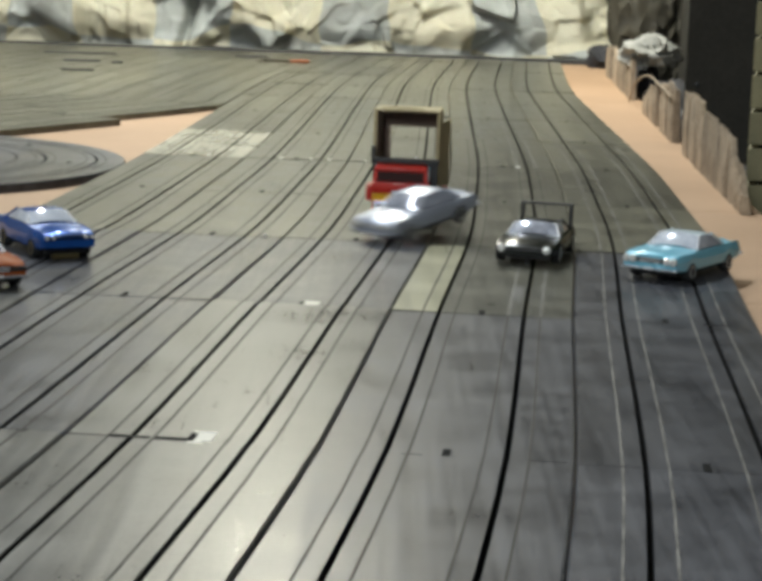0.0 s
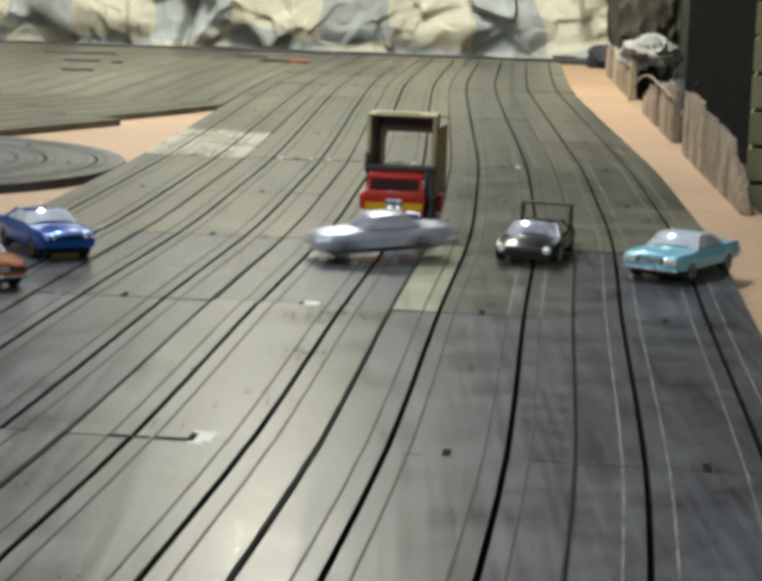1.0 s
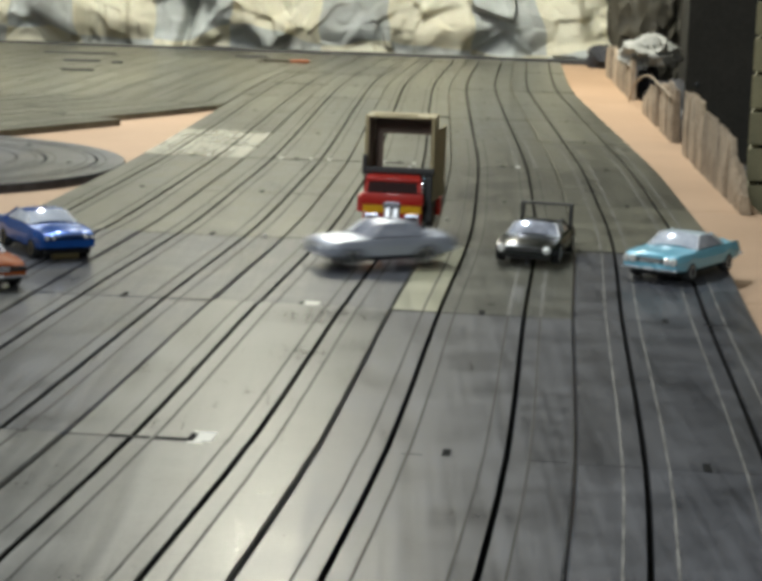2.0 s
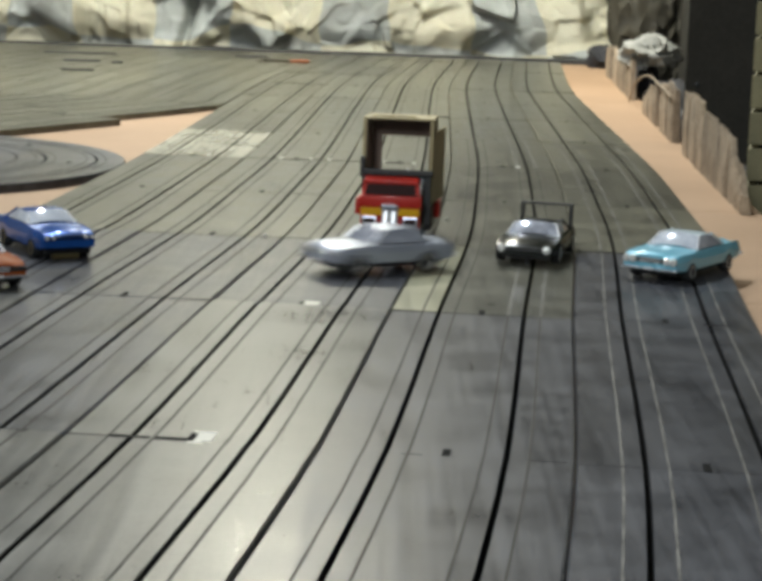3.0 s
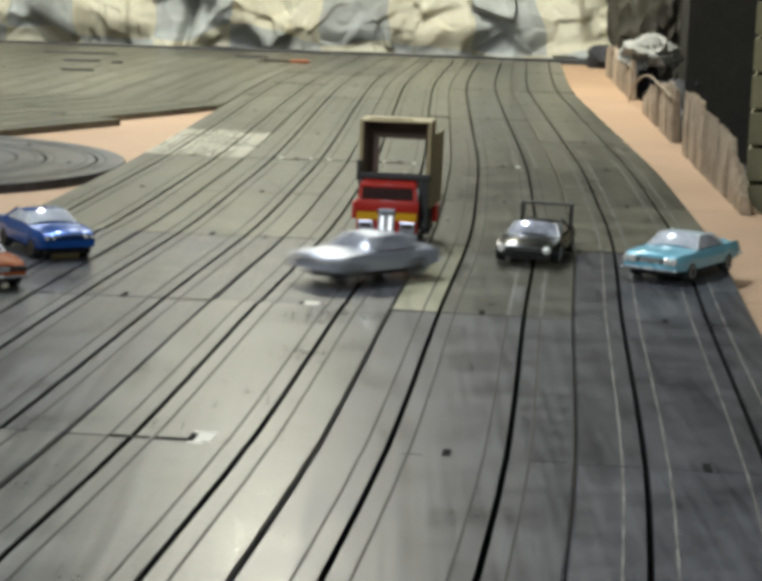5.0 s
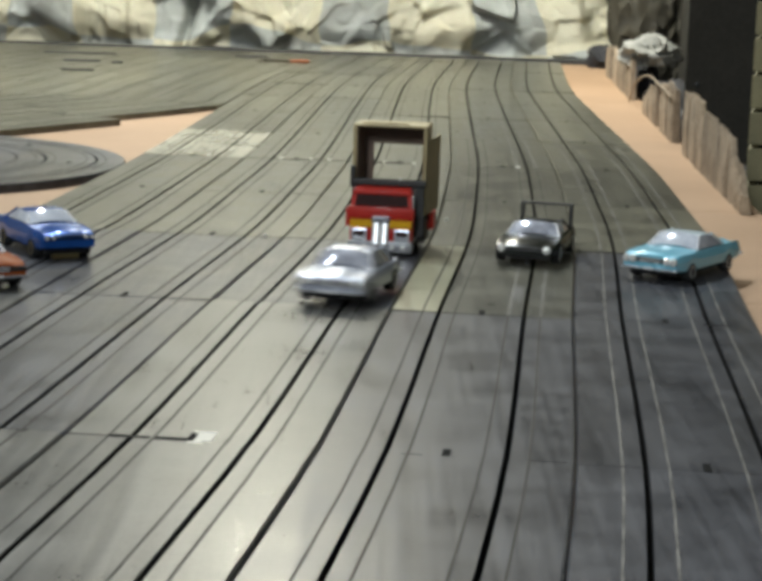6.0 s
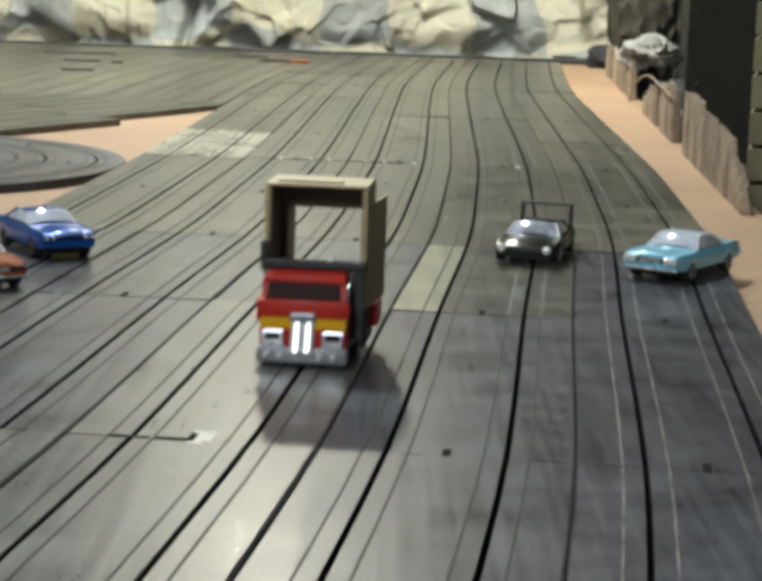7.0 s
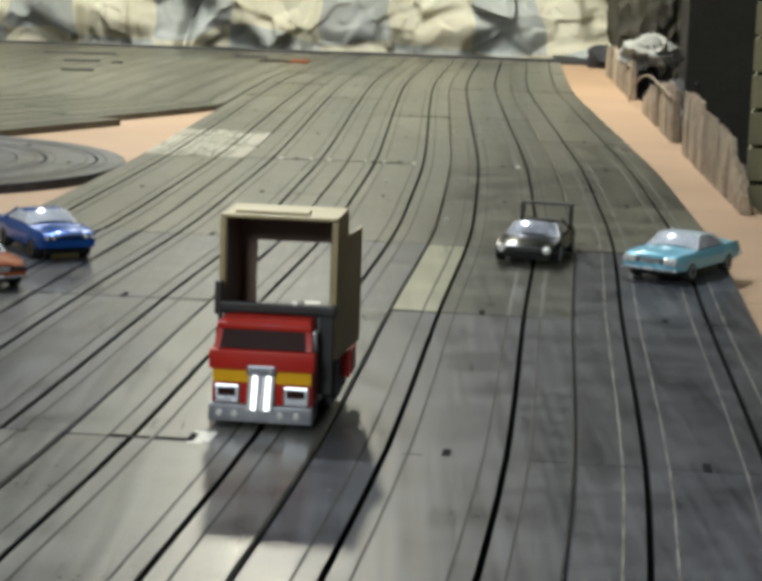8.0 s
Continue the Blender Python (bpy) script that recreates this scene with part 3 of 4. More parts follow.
def build_truck():
    """Cab-over box truck, bumper at y = 0, nose towards -y."""
    t = holder("slot_truck", pose(-0.0366, 0.562, 0), "red cab-over slot truck with an open tan cargo box", "toy truck", "slot cars on the track")
    part("chassis", box(-0.0105, 0.0105, 0.004, 0.052, 0.0028, 0.0168, 0.0008), CHASSIS, t)
    part("guide_pin", box(-0.0009, 0.0009, 0.008, 0.016, -0.003, 0.003), CHASSIS, t)
    # underbody widened into a black block that fills in the deep shade beneath
    part("underframe", box(-0.0160, 0.0205, 0.0205, 0.0500, 0.0040, 0.0168, 0.0010), CHASSIS, t, "black underframe block filling the shaded underside")
    cab = part("cab", box(-0.0157, 0.0157, 0.0015, 0.0145, 0.0055, 0.0245, 0.0009), RED, t, "red plastic cab", 40)
    # upper cab: raked frame round the windshield
    up = [[(-0.0154, 0.0012, 0.0243), (0.0154, 0.0012, 0.0243), (0.0154, 0.0145, 0.0243), (-0.0154, 0.0145, 0.0243)],
          [(-0.0146, 0.0042, 0.0318), (0.0146, 0.0042, 0.0318), (0.0146, 0.0145, 0.0318), (-0.0146, 0.0145, 0.0318)],
          [(-0.0138, 0.0052, 0.0332), (0.0138, 0.0052, 0.0332), (0.0138, 0.0142, 0.0332), (-0.0138, 0.0142, 0.0332)]]
    bm = loft(up)
    bmesh.ops.bevel(bm, geom=list(bm.edges), offset=0.0004, segments=2, affect="EDGES")
    part("cab_top", bm, RED, t, "", 40)
    part("roof_lip", box(-0.0148, 0.0148, 0.0028, 0.0060, 0.0302, 0.0322, 0.0006), RED, t, "", 40)
    part("windshield", slab([(-0.0134, 0.0007, 0.0247), (0.0134, 0.0007, 0.0247), (0.0128, 0.0030, 0.0302), (-0.0128, 0.0030, 0.0302)], -0.0006), DARK_GLASS, t, "dark tinted windshield")
    part("visor_band", box(-0.0166, 0.0166, -0.0006, 0.0030, 0.0180, 0.0243, 0.0009), RED, t, "", 40)
    for sx in (-1, 1):
        part("stripe", box(sx * 0.0098 - 0.0057, sx * 0.0098 + 0.0057, 0.0009, 0.0018, 0.0138, 0.0179, 0.0003), YELLOW, t, "yellow painted stripe")
        h = part("headlamp_housing", box(sx * 0.0108 - 0.0040, sx * 0.0108 + 0.0040, 0.0002, 0.0020, 0.0073, 0.0132, 0.0005), TRUCK_SILVER, t, "silver headlamp surround")
        part("headlamp_recess", box(sx * 0.0108 - 0.0027, sx * 0.0108 + 0.0027, -0.0003, 0.0010, 0.0098, 0.0122, 0.0002), DARK_GLASS, h)
        part("side_window", box(sx * 0.0152 - 0.0006, sx * 0.0152 + 0.0006, 0.0062, 0.0132, 0.0220, 0.0296, 0.0003), LAMP_GLASS if sx > 0 else DARK_GLASS, t)
        part("exhaust_stack", rod((sx * 0.0150, 0.0160, 0.010), (sx * 0.0150, 0.0160, 0.0330), 0.0010), CHROME, t, "", 40)
        part("fuel_tank", disc([(0.018, 0.001), (0.0185, 0.0042), (0.032, 0.0042), (0.0325, 0.001)], 18, axis="Y", at=(sx * 0.0125, 0, 0.0075)), TRUCK_SILVER, t, "", 40)
        part("rear_fender", box(sx * 0.0185 - 0.0040, sx * 0.0185 + 0.0050, 0.036, 0.052, 0.0092, 0.0183, 0.0010), RED, t, "", 40)
        for y in (0.0105, 0.0330, 0.0445):
            wheel(t, sx * 0.0130, y, 0.0052, 0.0052, TRUCK_SILVER, sx)
    g = part("grille", box(-0.0042, 0.0042, 0.0008, 0.0024, 0.0058, 0.0170, 0.0005), TRUCK_SILVER, t, "bright silver radiator grille")
    part("grille_cap", box(-0.0046, 0.0046, -0.0012, 0.0022, 0.0168, 0.0198, 0.0006), plain("grey_plastic", (0.25, 0.26, 0.29), 0.35, 0.5), g)
    for sx in (-1, 1):
        cols = [(math.sin(a), -math.cos(a)) for a in [math.pi * (k / 8 - 0.5) for k in range(9)]]
        plate = [[(sx * 0.0021 + 0.00205 * u, yy + 0.0006 * v, zz) for u, v in cols] for zz, yy in ((0.0062, -0.0026), (0.0096, -0.0014), (0.0130, -0.0002), (0.0164, 0.0010))]
        part("grille_plate", loft(plate), PLATE, g, "", 60)
        part("marker_knob", disc([(-0.0021, 0.0003), (-0.0016, 0.0007), (-0.0008, 0.0007)], 10, axis="Y", at=(sx * 0.0034, 0, 0.0187)), CHROME, g)
    b = part("bumper", box(-0.0163, 0.0163, -0.0016, 0.0036, 0.0018, 0.0072, 0.0007), BUMPER_GREY, t, "silver front bumper", 40)
    for x in (-0.0127, -0.0079, 0.0065, 0.0115):
        part("fog_lamp", disc([(-0.0028, 0.0003), (-0.0026, 0.0010), (-0.0012, 0.0012)], 12, axis="Y", at=(x, 0, 0.0046)), LAMP_GLASS, b, "", 40)
    # wind deflector bar with one upright bracket
    part("deflector_bar", box(-0.0172, 0.0210, 0.0135, 0.0172, 0.0335, 0.0368, 0.0007), CHASSIS, t, "black plastic deflector bar")
    part("bar_bracket", box(-0.0178, -0.0155, 0.0135, 0.0170, 0.0325, 0.0432, 0.0006), CHASSIS, t)
    part("bar_tab", box(0.0070, 0.0082, 0.0134, 0.0150, 0.0366, 0.0376, 0.0002), TRUCK_SILVER, t)
    part("back_panel", box(-0.0168, 0.0200, 0.0152, 0.0176, 0.0080, 0.0336, 0.0004), CHASSIS, t)
    # cargo box: an open tube with a framed rear
    xl, xr, y0, y1, zt = -0.0172, 0.0204, 0.0180, 0.0460, 0.0640
    bx = part("cargo_floor", box(xl + 0.002, xr - 0.0024, y0, y1, 0.0170, 0.0184), BOX_BROWN, t)
    part("cargo_roof", box(xl, xr, y0, y1, zt - 0.0011, zt, 0.0004), BOX_TAN, t, "tan cargo box roof")
    part("roof_tab", box(xl + 0.004, xr - 0.010, y0 + 0.004, y0 + 0.011, zt + 0.0001, zt + 0.0009, 0.0003), BOX_TAN, t)
    for x0, x1, xi in ((xl, xl + 0.0018, xl + 0.0018), (xr - 0.0018, xr, xr - 0.0022)):
        w = part("cargo_side", box(x0, x1, y0, y1, 0.0185, zt - 0.0013, 0.0003), BOX_TAN, t, "tan cargo box side")
        part("lining", box(xi, xi + 0.0004, y0 + 0.001, y1 - 0.0001, 0.0190, zt - 0.0015), BOX_BROWN, w)
    part("rear_header", box(xl + 0.0024, xr - 0.0024, y1 - 0.0016, y1, 0.0524, zt - 0.0013), BOX_BROWN, t)
    part("rear_post", box(xl + 0.0024, -0.0098, y1 - 0.0016, y1, 0.0186, 0.0523), BOX_BROWN, t)
    flare = [(xr + 0.0002, y0 + 0.002), (xr + 0.0042, y1 + 0.003), (xr + 0.0032, y1 + 0.0032), (xr + 0.0002, y0 + 0.008)]
    rings = [[(x, y, z + (0.0012 if y > y1 else 0.0)) for x, y in flare] for z in (0.0185, 0.0400, zt - 0.0075)]
    part("side_flap", loft(rings), BOX_TAN, t, "flared tan card flap")
    return t


truck = build_truck()


# ---------------- the covered far end ----------------
def sheet_material():
    m, nt, p = material("checked_sheet")
    co = node(nt, "ShaderNodeTexCoord")
    warp = node(nt, "ShaderNodeTexNoise", Scale=3.0, Detail=3.0)
    add = nt.nodes.new("ShaderNodeMixRGB")
    add.blend_type = "ADD"
    add.inputs[0].default_value = 0.17
    nt.links.new(co.outputs["UV"], warp.inputs["Vector"])
    nt.links.new(co.outputs["UV"], add.inputs[1])
    nt.links.new(warp.outputs["Color"], add.inputs[2])
    chk = node(nt, "ShaderNodeTexChecker", Scale=7.5)
    chk.inputs["Color1"].default_value = (0.82, 0.78, 0.62, 1)
    chk.inputs["Color2"].default_value = (0.58, 0.60, 0.57, 1)
    nt.links.new(add.outputs[0], chk.inputs["Vector"])
    stain = node(nt, "ShaderNodeTexNoise", Scale=9.0, Detail=6.0)
    nt.links.new(co.outputs["UV"], stain.inputs["Vector"])
    ramp = nt.nodes.new("ShaderNodeValToRGB")
    ramp.color_ramp.elements[0].color, ramp.color_ramp.elements[0].position = (0.80, 0.77, 0.72, 1), 0.3
    ramp.color_ramp.elements[1].position = 0.6
    nt.links.new(stain.outputs[0], ramp.inputs[0])
    mul = nt.nodes.new("ShaderNodeMixRGB")
    mul.blend_type, mul.inputs[0].default_value = "MULTIPLY", 1.0
    nt.links.new(chk.outputs[0], mul.inputs[1])
    nt.links.new(ramp.outputs[0], mul.inputs[2])
    nt.links.new(mul.outputs[0], p.inputs["Base Color"])
    p.inputs["Roughness"].default_value = 0.7
    p.inputs["Specular IOR Level"].default_value = 0.25
    fine = node(nt, "ShaderNodeTexNoise", Scale=60.0, Detail=4.0)
    nt.links.new(co.outputs["UV"], fine.inputs["Vector"])
    b = nt.nodes.new("ShaderNodeBump")
    b.inputs["Strength"].default_value, b.inputs["Distance"].default_value = 0.4, 0.004
    nt.links.new(fine.outputs[0], b.inputs["Height"])
    nt.links.new(b.outputs[0], p.inputs["Normal"])
    return m


def facets(q, scale, sharp):
    """Creased cloth: leaning facets round scattered points, blended at the creases."""
    p = q * scale
    dist, pts = noise.voronoi(p)
    total, high = 0.0, 0.0
    for d, c in zip(dist, pts):
        w = math.exp(-sharp * (d - dist[0]))
        lean_by = noise.noise_vector(c * 3.1 + Vector((0.4, 0.7, 0.2)))
        total += w
        high += w * ((p - c).dot(lean_by) + 0.25 * lean_by.z)
    return high / total / scale


def draped_sheet():
    """A crumpled sheet hung over the far end: bellied folds, creases, a hem on the table and a top edge that falls to one side."""
    nx, nz = 600, 120
    x0, x1 = -1.30, 0.47
    bm = bmesh.new()
    uv = bm.loops.layers.uv.new("UVMap")
    grid = []
    for j in range(nz + 1):
        t = j / nz
        row = []
        for i in range(nx + 1):
            x = x0 + (x1 - x0) * i / nx
            top = 0.055 + 0.10 / (1 + math.exp((x - 0.405) / 0.012)) + 0.36 / (1 + math.exp((x - 0.05) / 0.065))
            z = TABLE_Z + 0.004 + top * t**1.25
            belly = noise.noise(Vector((x * 3.6 + 4.0, z * 7.0, 0.3))) * 0.028
            q = Vector((x + 0.05 * noise.noise(Vector((x * 6, z * 7, 5))), z * 1.1 + 0.05 * noise.noise(Vector((x * 7, z * 5, 8))), 0.0))
            crumple_y = 0.70 * facets(q, 6.5, 26.0) + 0.55 * facets(q + Vector((3, 1, 0)), 15.0, 34.0) + 0.36 * facets(q + Vector((1, 5, 0)), 36.0, 22.0) + 0.03
            tw = q * 12.0
            hem = 0.018 * math.exp(-(z / 0.025) ** 2)
            tuck = 0.05 * math.exp(-((x + 0.36 - 0.2 * z) / 0.010) ** 2)
            y = 3.235 + 0.05 * t - belly + crumple_y + hem + tuck
            xx = x + 0.008 * noise.noise(tw + Vector((5, 1, 2)))
            zz = z + (0.010 * noise.noise(Vector((x * 11, z * 9, 9))) if j else 0.0)
            row.append((bm.verts.new((xx, max(y, 3.195), zz)), (x + 0.045, z + 0.16)))
        grid.append(row)
    for j in range(nz):
        for i in range(nx):
            quad = (grid[j][i], grid[j][i + 1], grid[j + 1][i + 1], grid[j + 1][i])
            f = bm.faces.new([q[0] for q in quad])
            for l, q in zip(f.loops, quad):
                l[uv].uv = q[1]
    bmesh.ops.solidify(bm, geom=list(bm.faces), thickness=0.002)
    return tagged(part("draped_sheet", bm, sheet_material(), None, "", 28), "crumpled cream and grey checked sheet draped behind the table", "sheet")


draped_sheet()
WOOD = grained("weathered_wood", (0.16, 0.12, 0.08), (0.43, 0.34, 0.24), (0.65, 0.85), 0, 500, 45, 0.0008, vary=0.25, mid=(0.36, 0.66))
SHED = grained("black_cabinet_paint", (0.020, 0.0185, 0.0145), (0.040, 0.037, 0.030), (0.6, 0.85), 0, 300, 12, 0.0006, spec=0.15)


def plank(y0, y1, h0, h1, thick, seed, arch=0.0):
    """An upright offcut with a splintered top, standing along the table's edging line."""
    rng = random.Random(seed)
    n = 14
    rings = []
    for k in range(n + 1):
        s = k / n
        y = y0 + (y1 - y0) * s
        x = wall_line(y)
        h = h0 + (h1 - h0) * s + arch * math.sin(math.pi * s) + rng.uniform(-0.0045, 0.0035)
        w = thick * (0.8 + 0.4 * rng.random())
        ox = rng.uniform(-0.001, 0.001)
        rings.append([(x + ox, y, TABLE_Z), (x + ox - 0.001, y, TABLE_Z + h * 0.5), (x + ox, y, TABLE_Z + h), (x + ox + w * 0.7, y, TABLE_Z + h - 0.002), (x + ox + w, y, TABLE_Z)])
    return tagged(part("wood_offcut", loft(rings), WOOD), "weathered brown wood offcut standing at the table edge", "wood", "wood edging")


for k, (a, b, h0, h1, th, ar) in enumerate(((1.185, 1.265, 0.014, 0.040, 0.006, 0.0), (1.27, 1.385, 0.041, 0.047, 0.007, 0.0), (1.39, 1.475, 0.044, 0.050, 0.006, 0.0), (1.48, 1.60, 0.056, 0.052, 0.007, 0.0),
                                            (1.70, 1.845, 0.050, 0.046, 0.007, 0.004), (1.885, 1.985, 0.044, 0.036, 0.006, 0.0), (2.00, 2.08, 0.030, 0.018, 0.005, 0.0),
                                            (2.28, 2.40, 0.050, 0.046, 0.007, 0.0), (2.42, 2.52, 0.050, 0.044, 0.006, 0.0), (2.56, 2.68, 0.042, 0.050, 0.006, 0.0), (2.74, 2.86, 0.048, 0.040, 0.006, 0.0))):
    m, hm = a + (b - a) * (0.42 + 0.05 * (k % 4)), (h0 + h1) / 2 + ar
    plank(a, m - 0.003, h0, hm, th, 40 + k, 0.0)
    plank(m + 0.003, b, hm - 0.004, h1, th, 80 + k, 0.0)

# bent twig leaning over the offcuts
bm = bmesh.new()
prev = None
for k in range(17):
    q = k / 16
    y = 2.25 - 0.57 * q
    p = Vector((wall_line(y) - 0.004, y, TABLE_Z + 0.001 + 0.050 * math.sin(min(1.0, q * 1.6) * math.pi / 2) ** 0.7 - 0.008 * q * q))
    if prev is not None:
        rod(prev, p, 0.0010, 7, bm)
    prev = p
tagged(part("bent_twig", bm, WOOD), "thin bent wooden twig arched over the edging", "twig")


def crumple(name, at, sx, sy, sz, mat, label, category, seed, amount=0.35, level=4, rest=True):
    bm = bmesh.new()
    bmesh.ops.create_icosphere(bm, subdivisions=level, radius=1.0)
    for v in bm.verts:
        q = v.co * 1.7 + Vector((seed, seed * 0.7, 0))
        r = 1 + amount * (noise.noise(q) + 0.6 * (1 - 2 * abs(noise.noise(q * 2.1))) + 0.3 * (1 - 2 * abs(noise.noise(q * 4.7))))
        v.co = v.co * r
        v.co = Vector((v.co.x * sx, v.co.y * sy, v.co.z * sz))
    low = min(v.co.z for v in bm.verts) * 0.45
    for v in bm.verts:
        v.co.z = max(v.co.z, low) - low
    return tagged(part(name, bm, mat, None, "", 70, pose(*at)), label, category)


PAPER = grained("crumpled_plastic", (0.20, 0.195, 0.17), (0.34, 0.33, 0.29), (0.65, 0.85), 0, 300, 30, 0.001)
crumple("crumpled_bag", (0.326, 2.34, 0.0345), 0.026, 0.040, 0.019, PAPER, "crumpled white plastic bag lying on the wood edging", "bag", 3.1, 0.55)
RAG = grained("black_rag", (0.010, 0.010, 0.012), (0.024, 0.023, 0.026), (0.6, 0.8), 0, 300, 30, 0.001)
crumple("black_rag", (0.350, 3.09, TABLE_Z), 0.020, 0.035, 0.020, RAG, "crumpled black rag at the corner of the table", "rag", 7.7)
crumple("black_rag", (0.352, 2.62, BENCH_Z), 0.014, 0.10, 0.030, RAG, "crumpled black rag behind the wood edging", "rag", 11.2)
crumple("black_rag", (0.314, 2.06, BENCH_Z), 0.012, 0.12, 0.036, RAG, "crumpled black rag behind the wood edging", "rag", 5.4)

crumple("black_rag", (0.330, 2.36, BENCH_Z), 0.014, 0.05, 0.038, RAG, "crumpled black rag under the white bag", "rag", 9.3)

BROWN = grained("brown_cloth", (0.018, 0.015, 0.009), (0.050, 0.042, 0.024), (0.7, 0.9), 0, 300, 20, 0.001)
crumple("brown_cloth", (0.455, 3.10, BENCH_Z), 0.060, 0.06, 0.12, BROWN, "heaped dark brown cloth behind the wood edging", "cloth", 15.2, 0.6, 5)

# black cabinet standing beside the edging; unseen upper part added to darken track reflections
turn = -8.3
cab = holder("cabinet", pose(0.286, 1.80, BENCH_Z, 0, 0, turn), "black painted cabinet beside the track, made tall to darken reflections", "cabinet")
part("body", box(0.004, 0.190, 0.004, 1.20, 0.0, 0.95, 0.002), SHED, cab)
part("front_panel", box(0.0, 0.194, -0.012, 0.0, 0.0, 0.95, 0.0015), SHED, cab)
for z in (0.075, 0.30, 0.52):
    part("screw", disc([(-0.0135, 0.0008), (-0.0125, 0.0022), (-0.0115, 0.0022)], 10, axis="Y", at=(0.012, 0, z)), CHASSIS, cab)

# slatted crate in front of the cabinet
OLIVE = grained("olive_painted_wood", (0.16, 0.145, 0.075), (0.27, 0.24, 0.13), (0.55, 0.75), 0, 500, 25, 0.0006, vary=0.12)
crate = holder("slatted_crate", pose(0.2635, 1.35, BENCH_Z, 0, 0, -13), "olive painted slatted wooden crate at the table edge", "crate")
for k in range(9):
    part("slat", box(0.0, 0.14, 0.0, 0.008, 0.004 + k * 0.0265, 0.0275 + k * 0.0265, 0.001), OLIVE, crate)
    part("slat", box(0.0, 0.008, 0.010, 0.20, 0.004 + k * 0.0265, 0.0275 + k * 0.0265, 0.001), OLIVE, crate)
for x in (0.0, 0.13):
    part("post", box(x + 0.0085, x + 0.018, 0.0085, 0.018, 0.0, 0.24), SHED, crate)
part("lining", box(0.0085, 0.135, 0.0185, 0.19, 0.001, 0.236), SHED, crate)

# offcuts of black rubber lying across the far track
for x, y, lx, ly in ((-0.472, 2.855, 0.11, 0.022), (-0.434, 2.637, 0.050, 0.016), (-0.402, 2.41, 0.042, 0.012), (-0.381, 2.617, 0.016, 0.020), (-0.214, 2.915, 0.050, 0.030)):
    tagged(part("rubber_strip", box(-lx / 2, lx / 2, -ly / 2, ly / 2, 0.0, 0.002, 0.0005), DARK_WALL, None, "", None, pose(x, y, 0.0003, 0, 0, 9)), "flat black rubber strip lying on the track", "rubber strip", "rubber strips")


tagged(part("orange_scrap", box(-0.013, 0.013, -0.010, 0.010, 0.0, 0.004, 0.001), plain("orange_plastic", (0.28, 0.09, 0.035), 0.4), None, "", None, pose(-0.134, 2.80, 0.0004, 0, 0, 12)), "small flat orange plastic scrap lying on the track", "plastic scrap")

# crumbs of white paper on the track
for k, (x, y) in enumerate(((0.0365, 1.058), (0.0010, 1.243), (-0.062, 0.968))):
    crumple("paper_crumb", (x, y, 0.0004), 0.0009, 0.0012, 0.0012, CLIP, "tiny white paper crumb lying on the track", "crumb", 20.0 + k, 0.3, 2)


# ---------------- movement ----------------
def on_lane(y):
    """The pose of a thing whose nose follows the second slot of the middle row."""
    return course(y) - 0.0414, -math.degrees(math.atan(lean(y)))


def smooth_at(rows, t):
    for (t0, *a), (t1, *b) in zip(rows, rows[1:]):
        if t <= t1:
            s = (t - t0) / (t1 - t0)
            return [p + (q - p) * s for p, q in zip(a, b)]
    return list(rows[-1][1:])


TRUCK_ROWS = [(0.0, 1.032), (0.3, 1.012), (0.5, 1.000), (1.0, 0.991), (1.5, 0.984), (3.0, 0.967), (3.5, 0.963), (4.0, 0.960), (4.5, 0.955), (5.0, 0.949), (5.5, 0.940),
              (5.8, 0.933), (6.0, 0.920), (6.1, 0.911), (6.2, 0.895), (6.3, 0.870), (6.4, 0.839), (6.5, 0.804), (6.6, 0.773), (6.75, 0.726), (7.0, 0.650), (7.25, 0.589), (7.5, 0.560), (7.7, 0.560), (8.0, 0.560)]
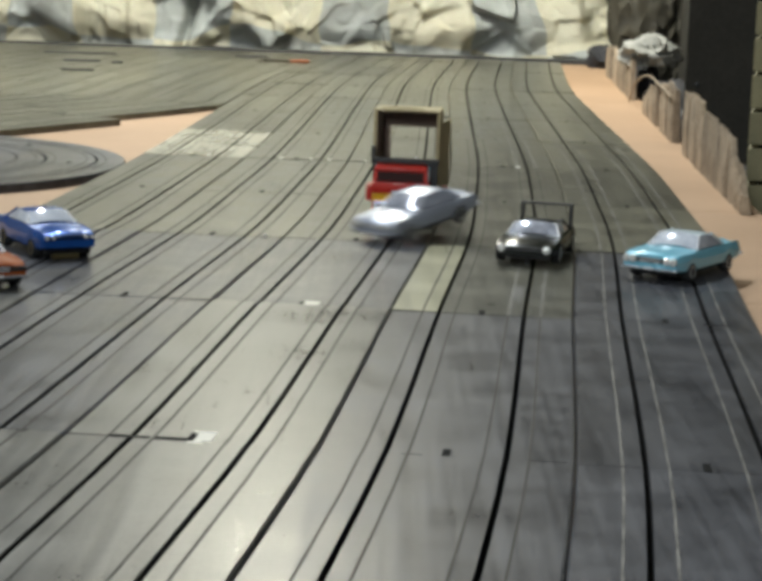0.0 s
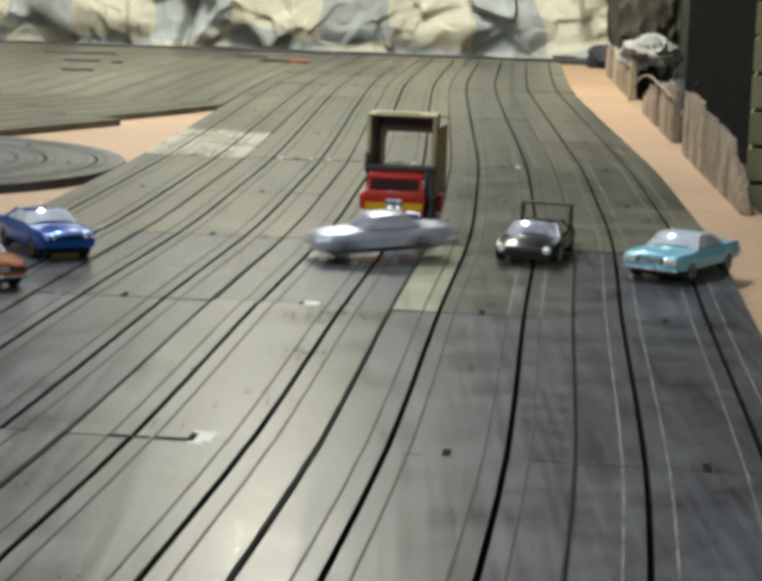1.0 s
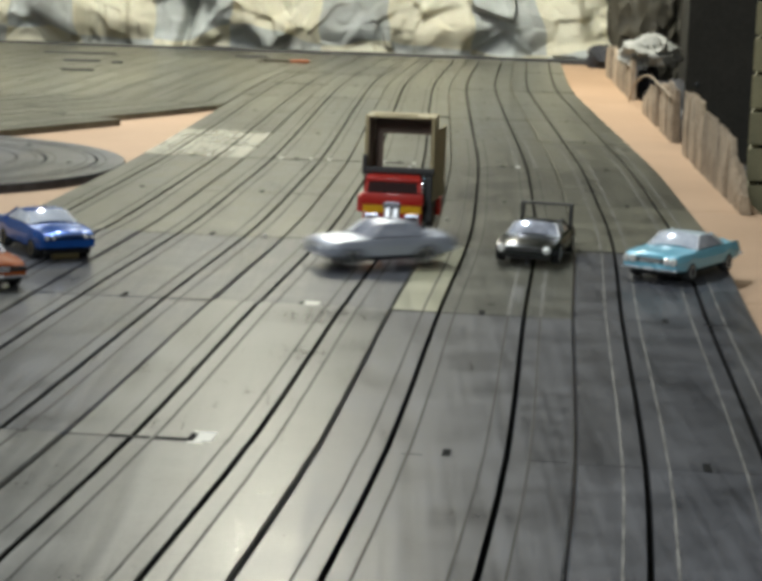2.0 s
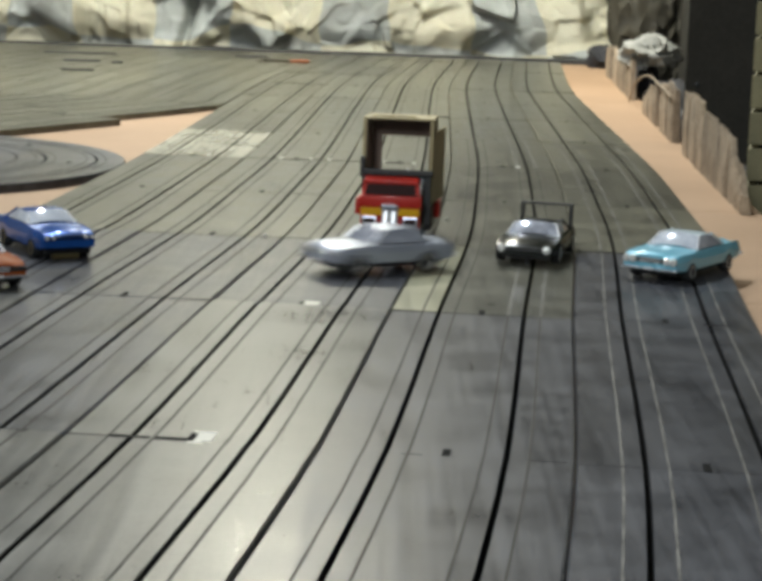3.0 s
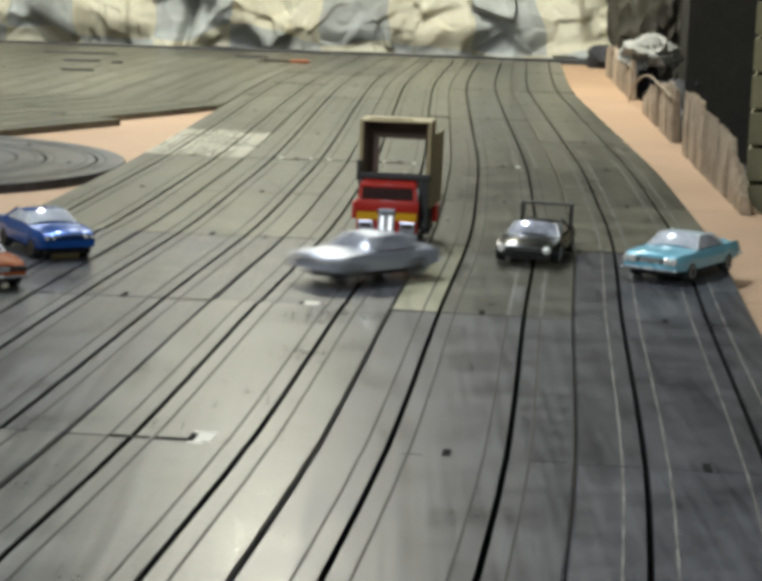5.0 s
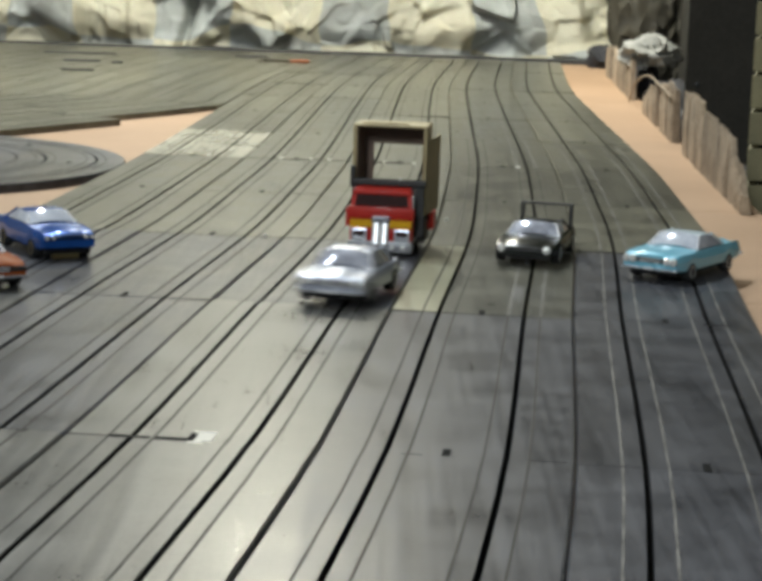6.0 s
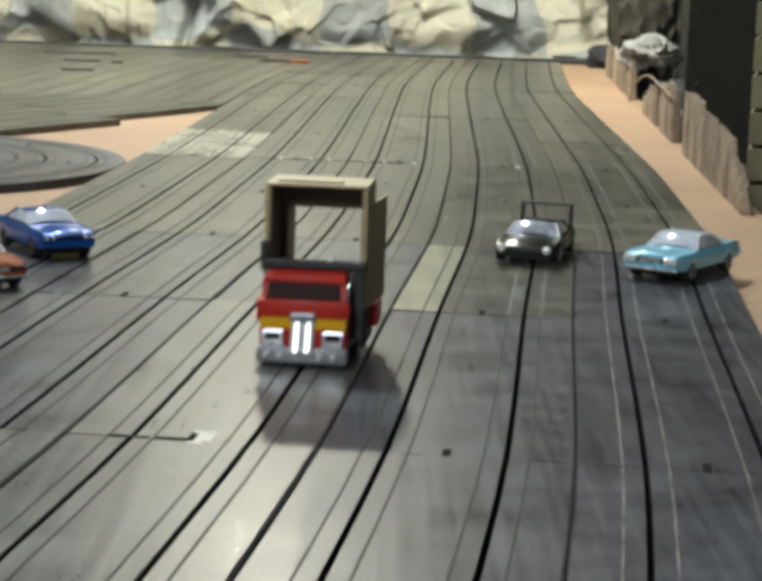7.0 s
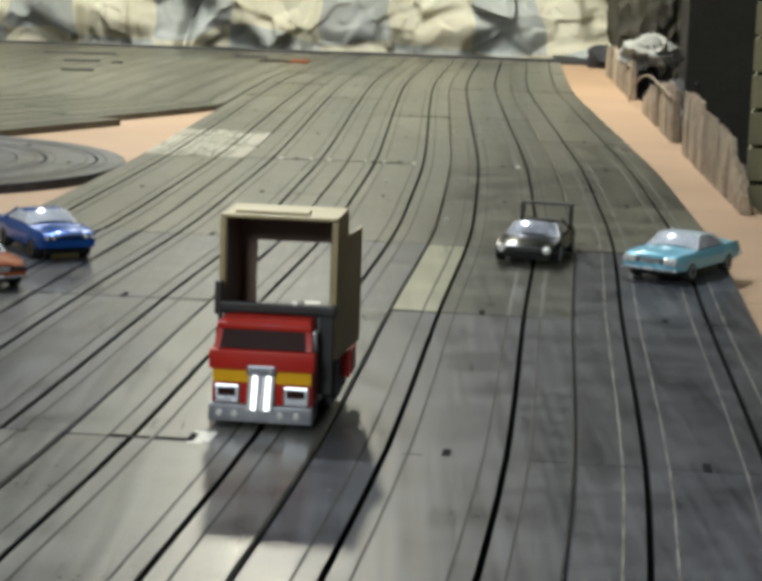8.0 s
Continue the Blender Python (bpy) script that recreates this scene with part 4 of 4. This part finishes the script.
# distance along the lane, swing of the tail and shake in degrees, offset from the slot, tail lift in degrees
CAR_ROWS = [(0.0, 0.985, 42, 14, 0.014, 11), (0.3, 0.955, 56, 14, 0.006, 10), (0.8, 0.915, 72, 13, 0.000, 5), (1.5, 0.900, 66, 13, 0.003, 2), (3.0, 0.874, 53, 14, 0.005, 0), (4.2, 0.864, 50, 15, 0.005, 0),
            (4.7, 0.856, 46, 16, 0.004, 0), (5.4, 0.840, 38, 16, 0.0, 0), (5.8, 0.820, 20, 9, 0.0, 0), (6.0, 0.802, 9, 8, 0.0, 0), (6.1, 0.782, 5, 5, 0.0, 0), (6.2, 0.748, 2, 3, 0.0, 0),
            (6.3, 0.705, 1, 0, 0, 0), (6.4, 0.612, 0, 0, 0, 0), (6.5, 0.517, 0, 0, 0, 0), (6.6, 0.425, 0, 0, 0, 0), (6.7, 0.335, 0, 0, 0, 0),
            (6.8, 0.240, 0, 0, 0, 0), (7.0, 0.050, 0, 0, 0, 0), (7.2, -0.13, 0, 0, 0, 0), (7.5, -0.33, 0, 0, 0, 0), (8.0, -0.40, 0, 0, 0, 0)]


def motions():
    rows = []
    for k in range(0, frame(6.0)):
        t = k / FPS
        y = smooth_at(TRUCK_ROWS, t)[0]
        x, a = on_lane(y)
        s = 1 if k % 2 else -1
        rows.append((t, pose(x, y, 0.0006 + 0.0006 * s, 0, 0, a + 0.8 * s)))
    for t, y in TRUCK_ROWS:
        if t > 6.0:
            x, a = on_lane(y)
            rows.append((t, pose(x, y, 0.0, 0, 0, a)))
    walk(truck, rows)
    rows = []
    for k in range(0, frame(6.3)):
        t = k / FPS
        y, swing, shake, aside, lift = smooth_at(CAR_ROWS, t)
        x, a = on_lane(y)
        s, on = (0, 1, -1)[k % 3], shake / 14
        rows.append((t, pose(x + aside + 0.0045 * s * on, y - 0.002 * s * on, 0.0010 * (1 + s) * on + 0.024 * math.sin(radians(lift)), lift, 0, a - swing + 0.65 * shake * s)))
    for t, y, *_ in CAR_ROWS:
        if t > 6.3:
            x, a = on_lane(y)
            rows.append((t, pose(x, y, 0.0, 0, 0, a)))
    walk(silver_car, rows)


motions()
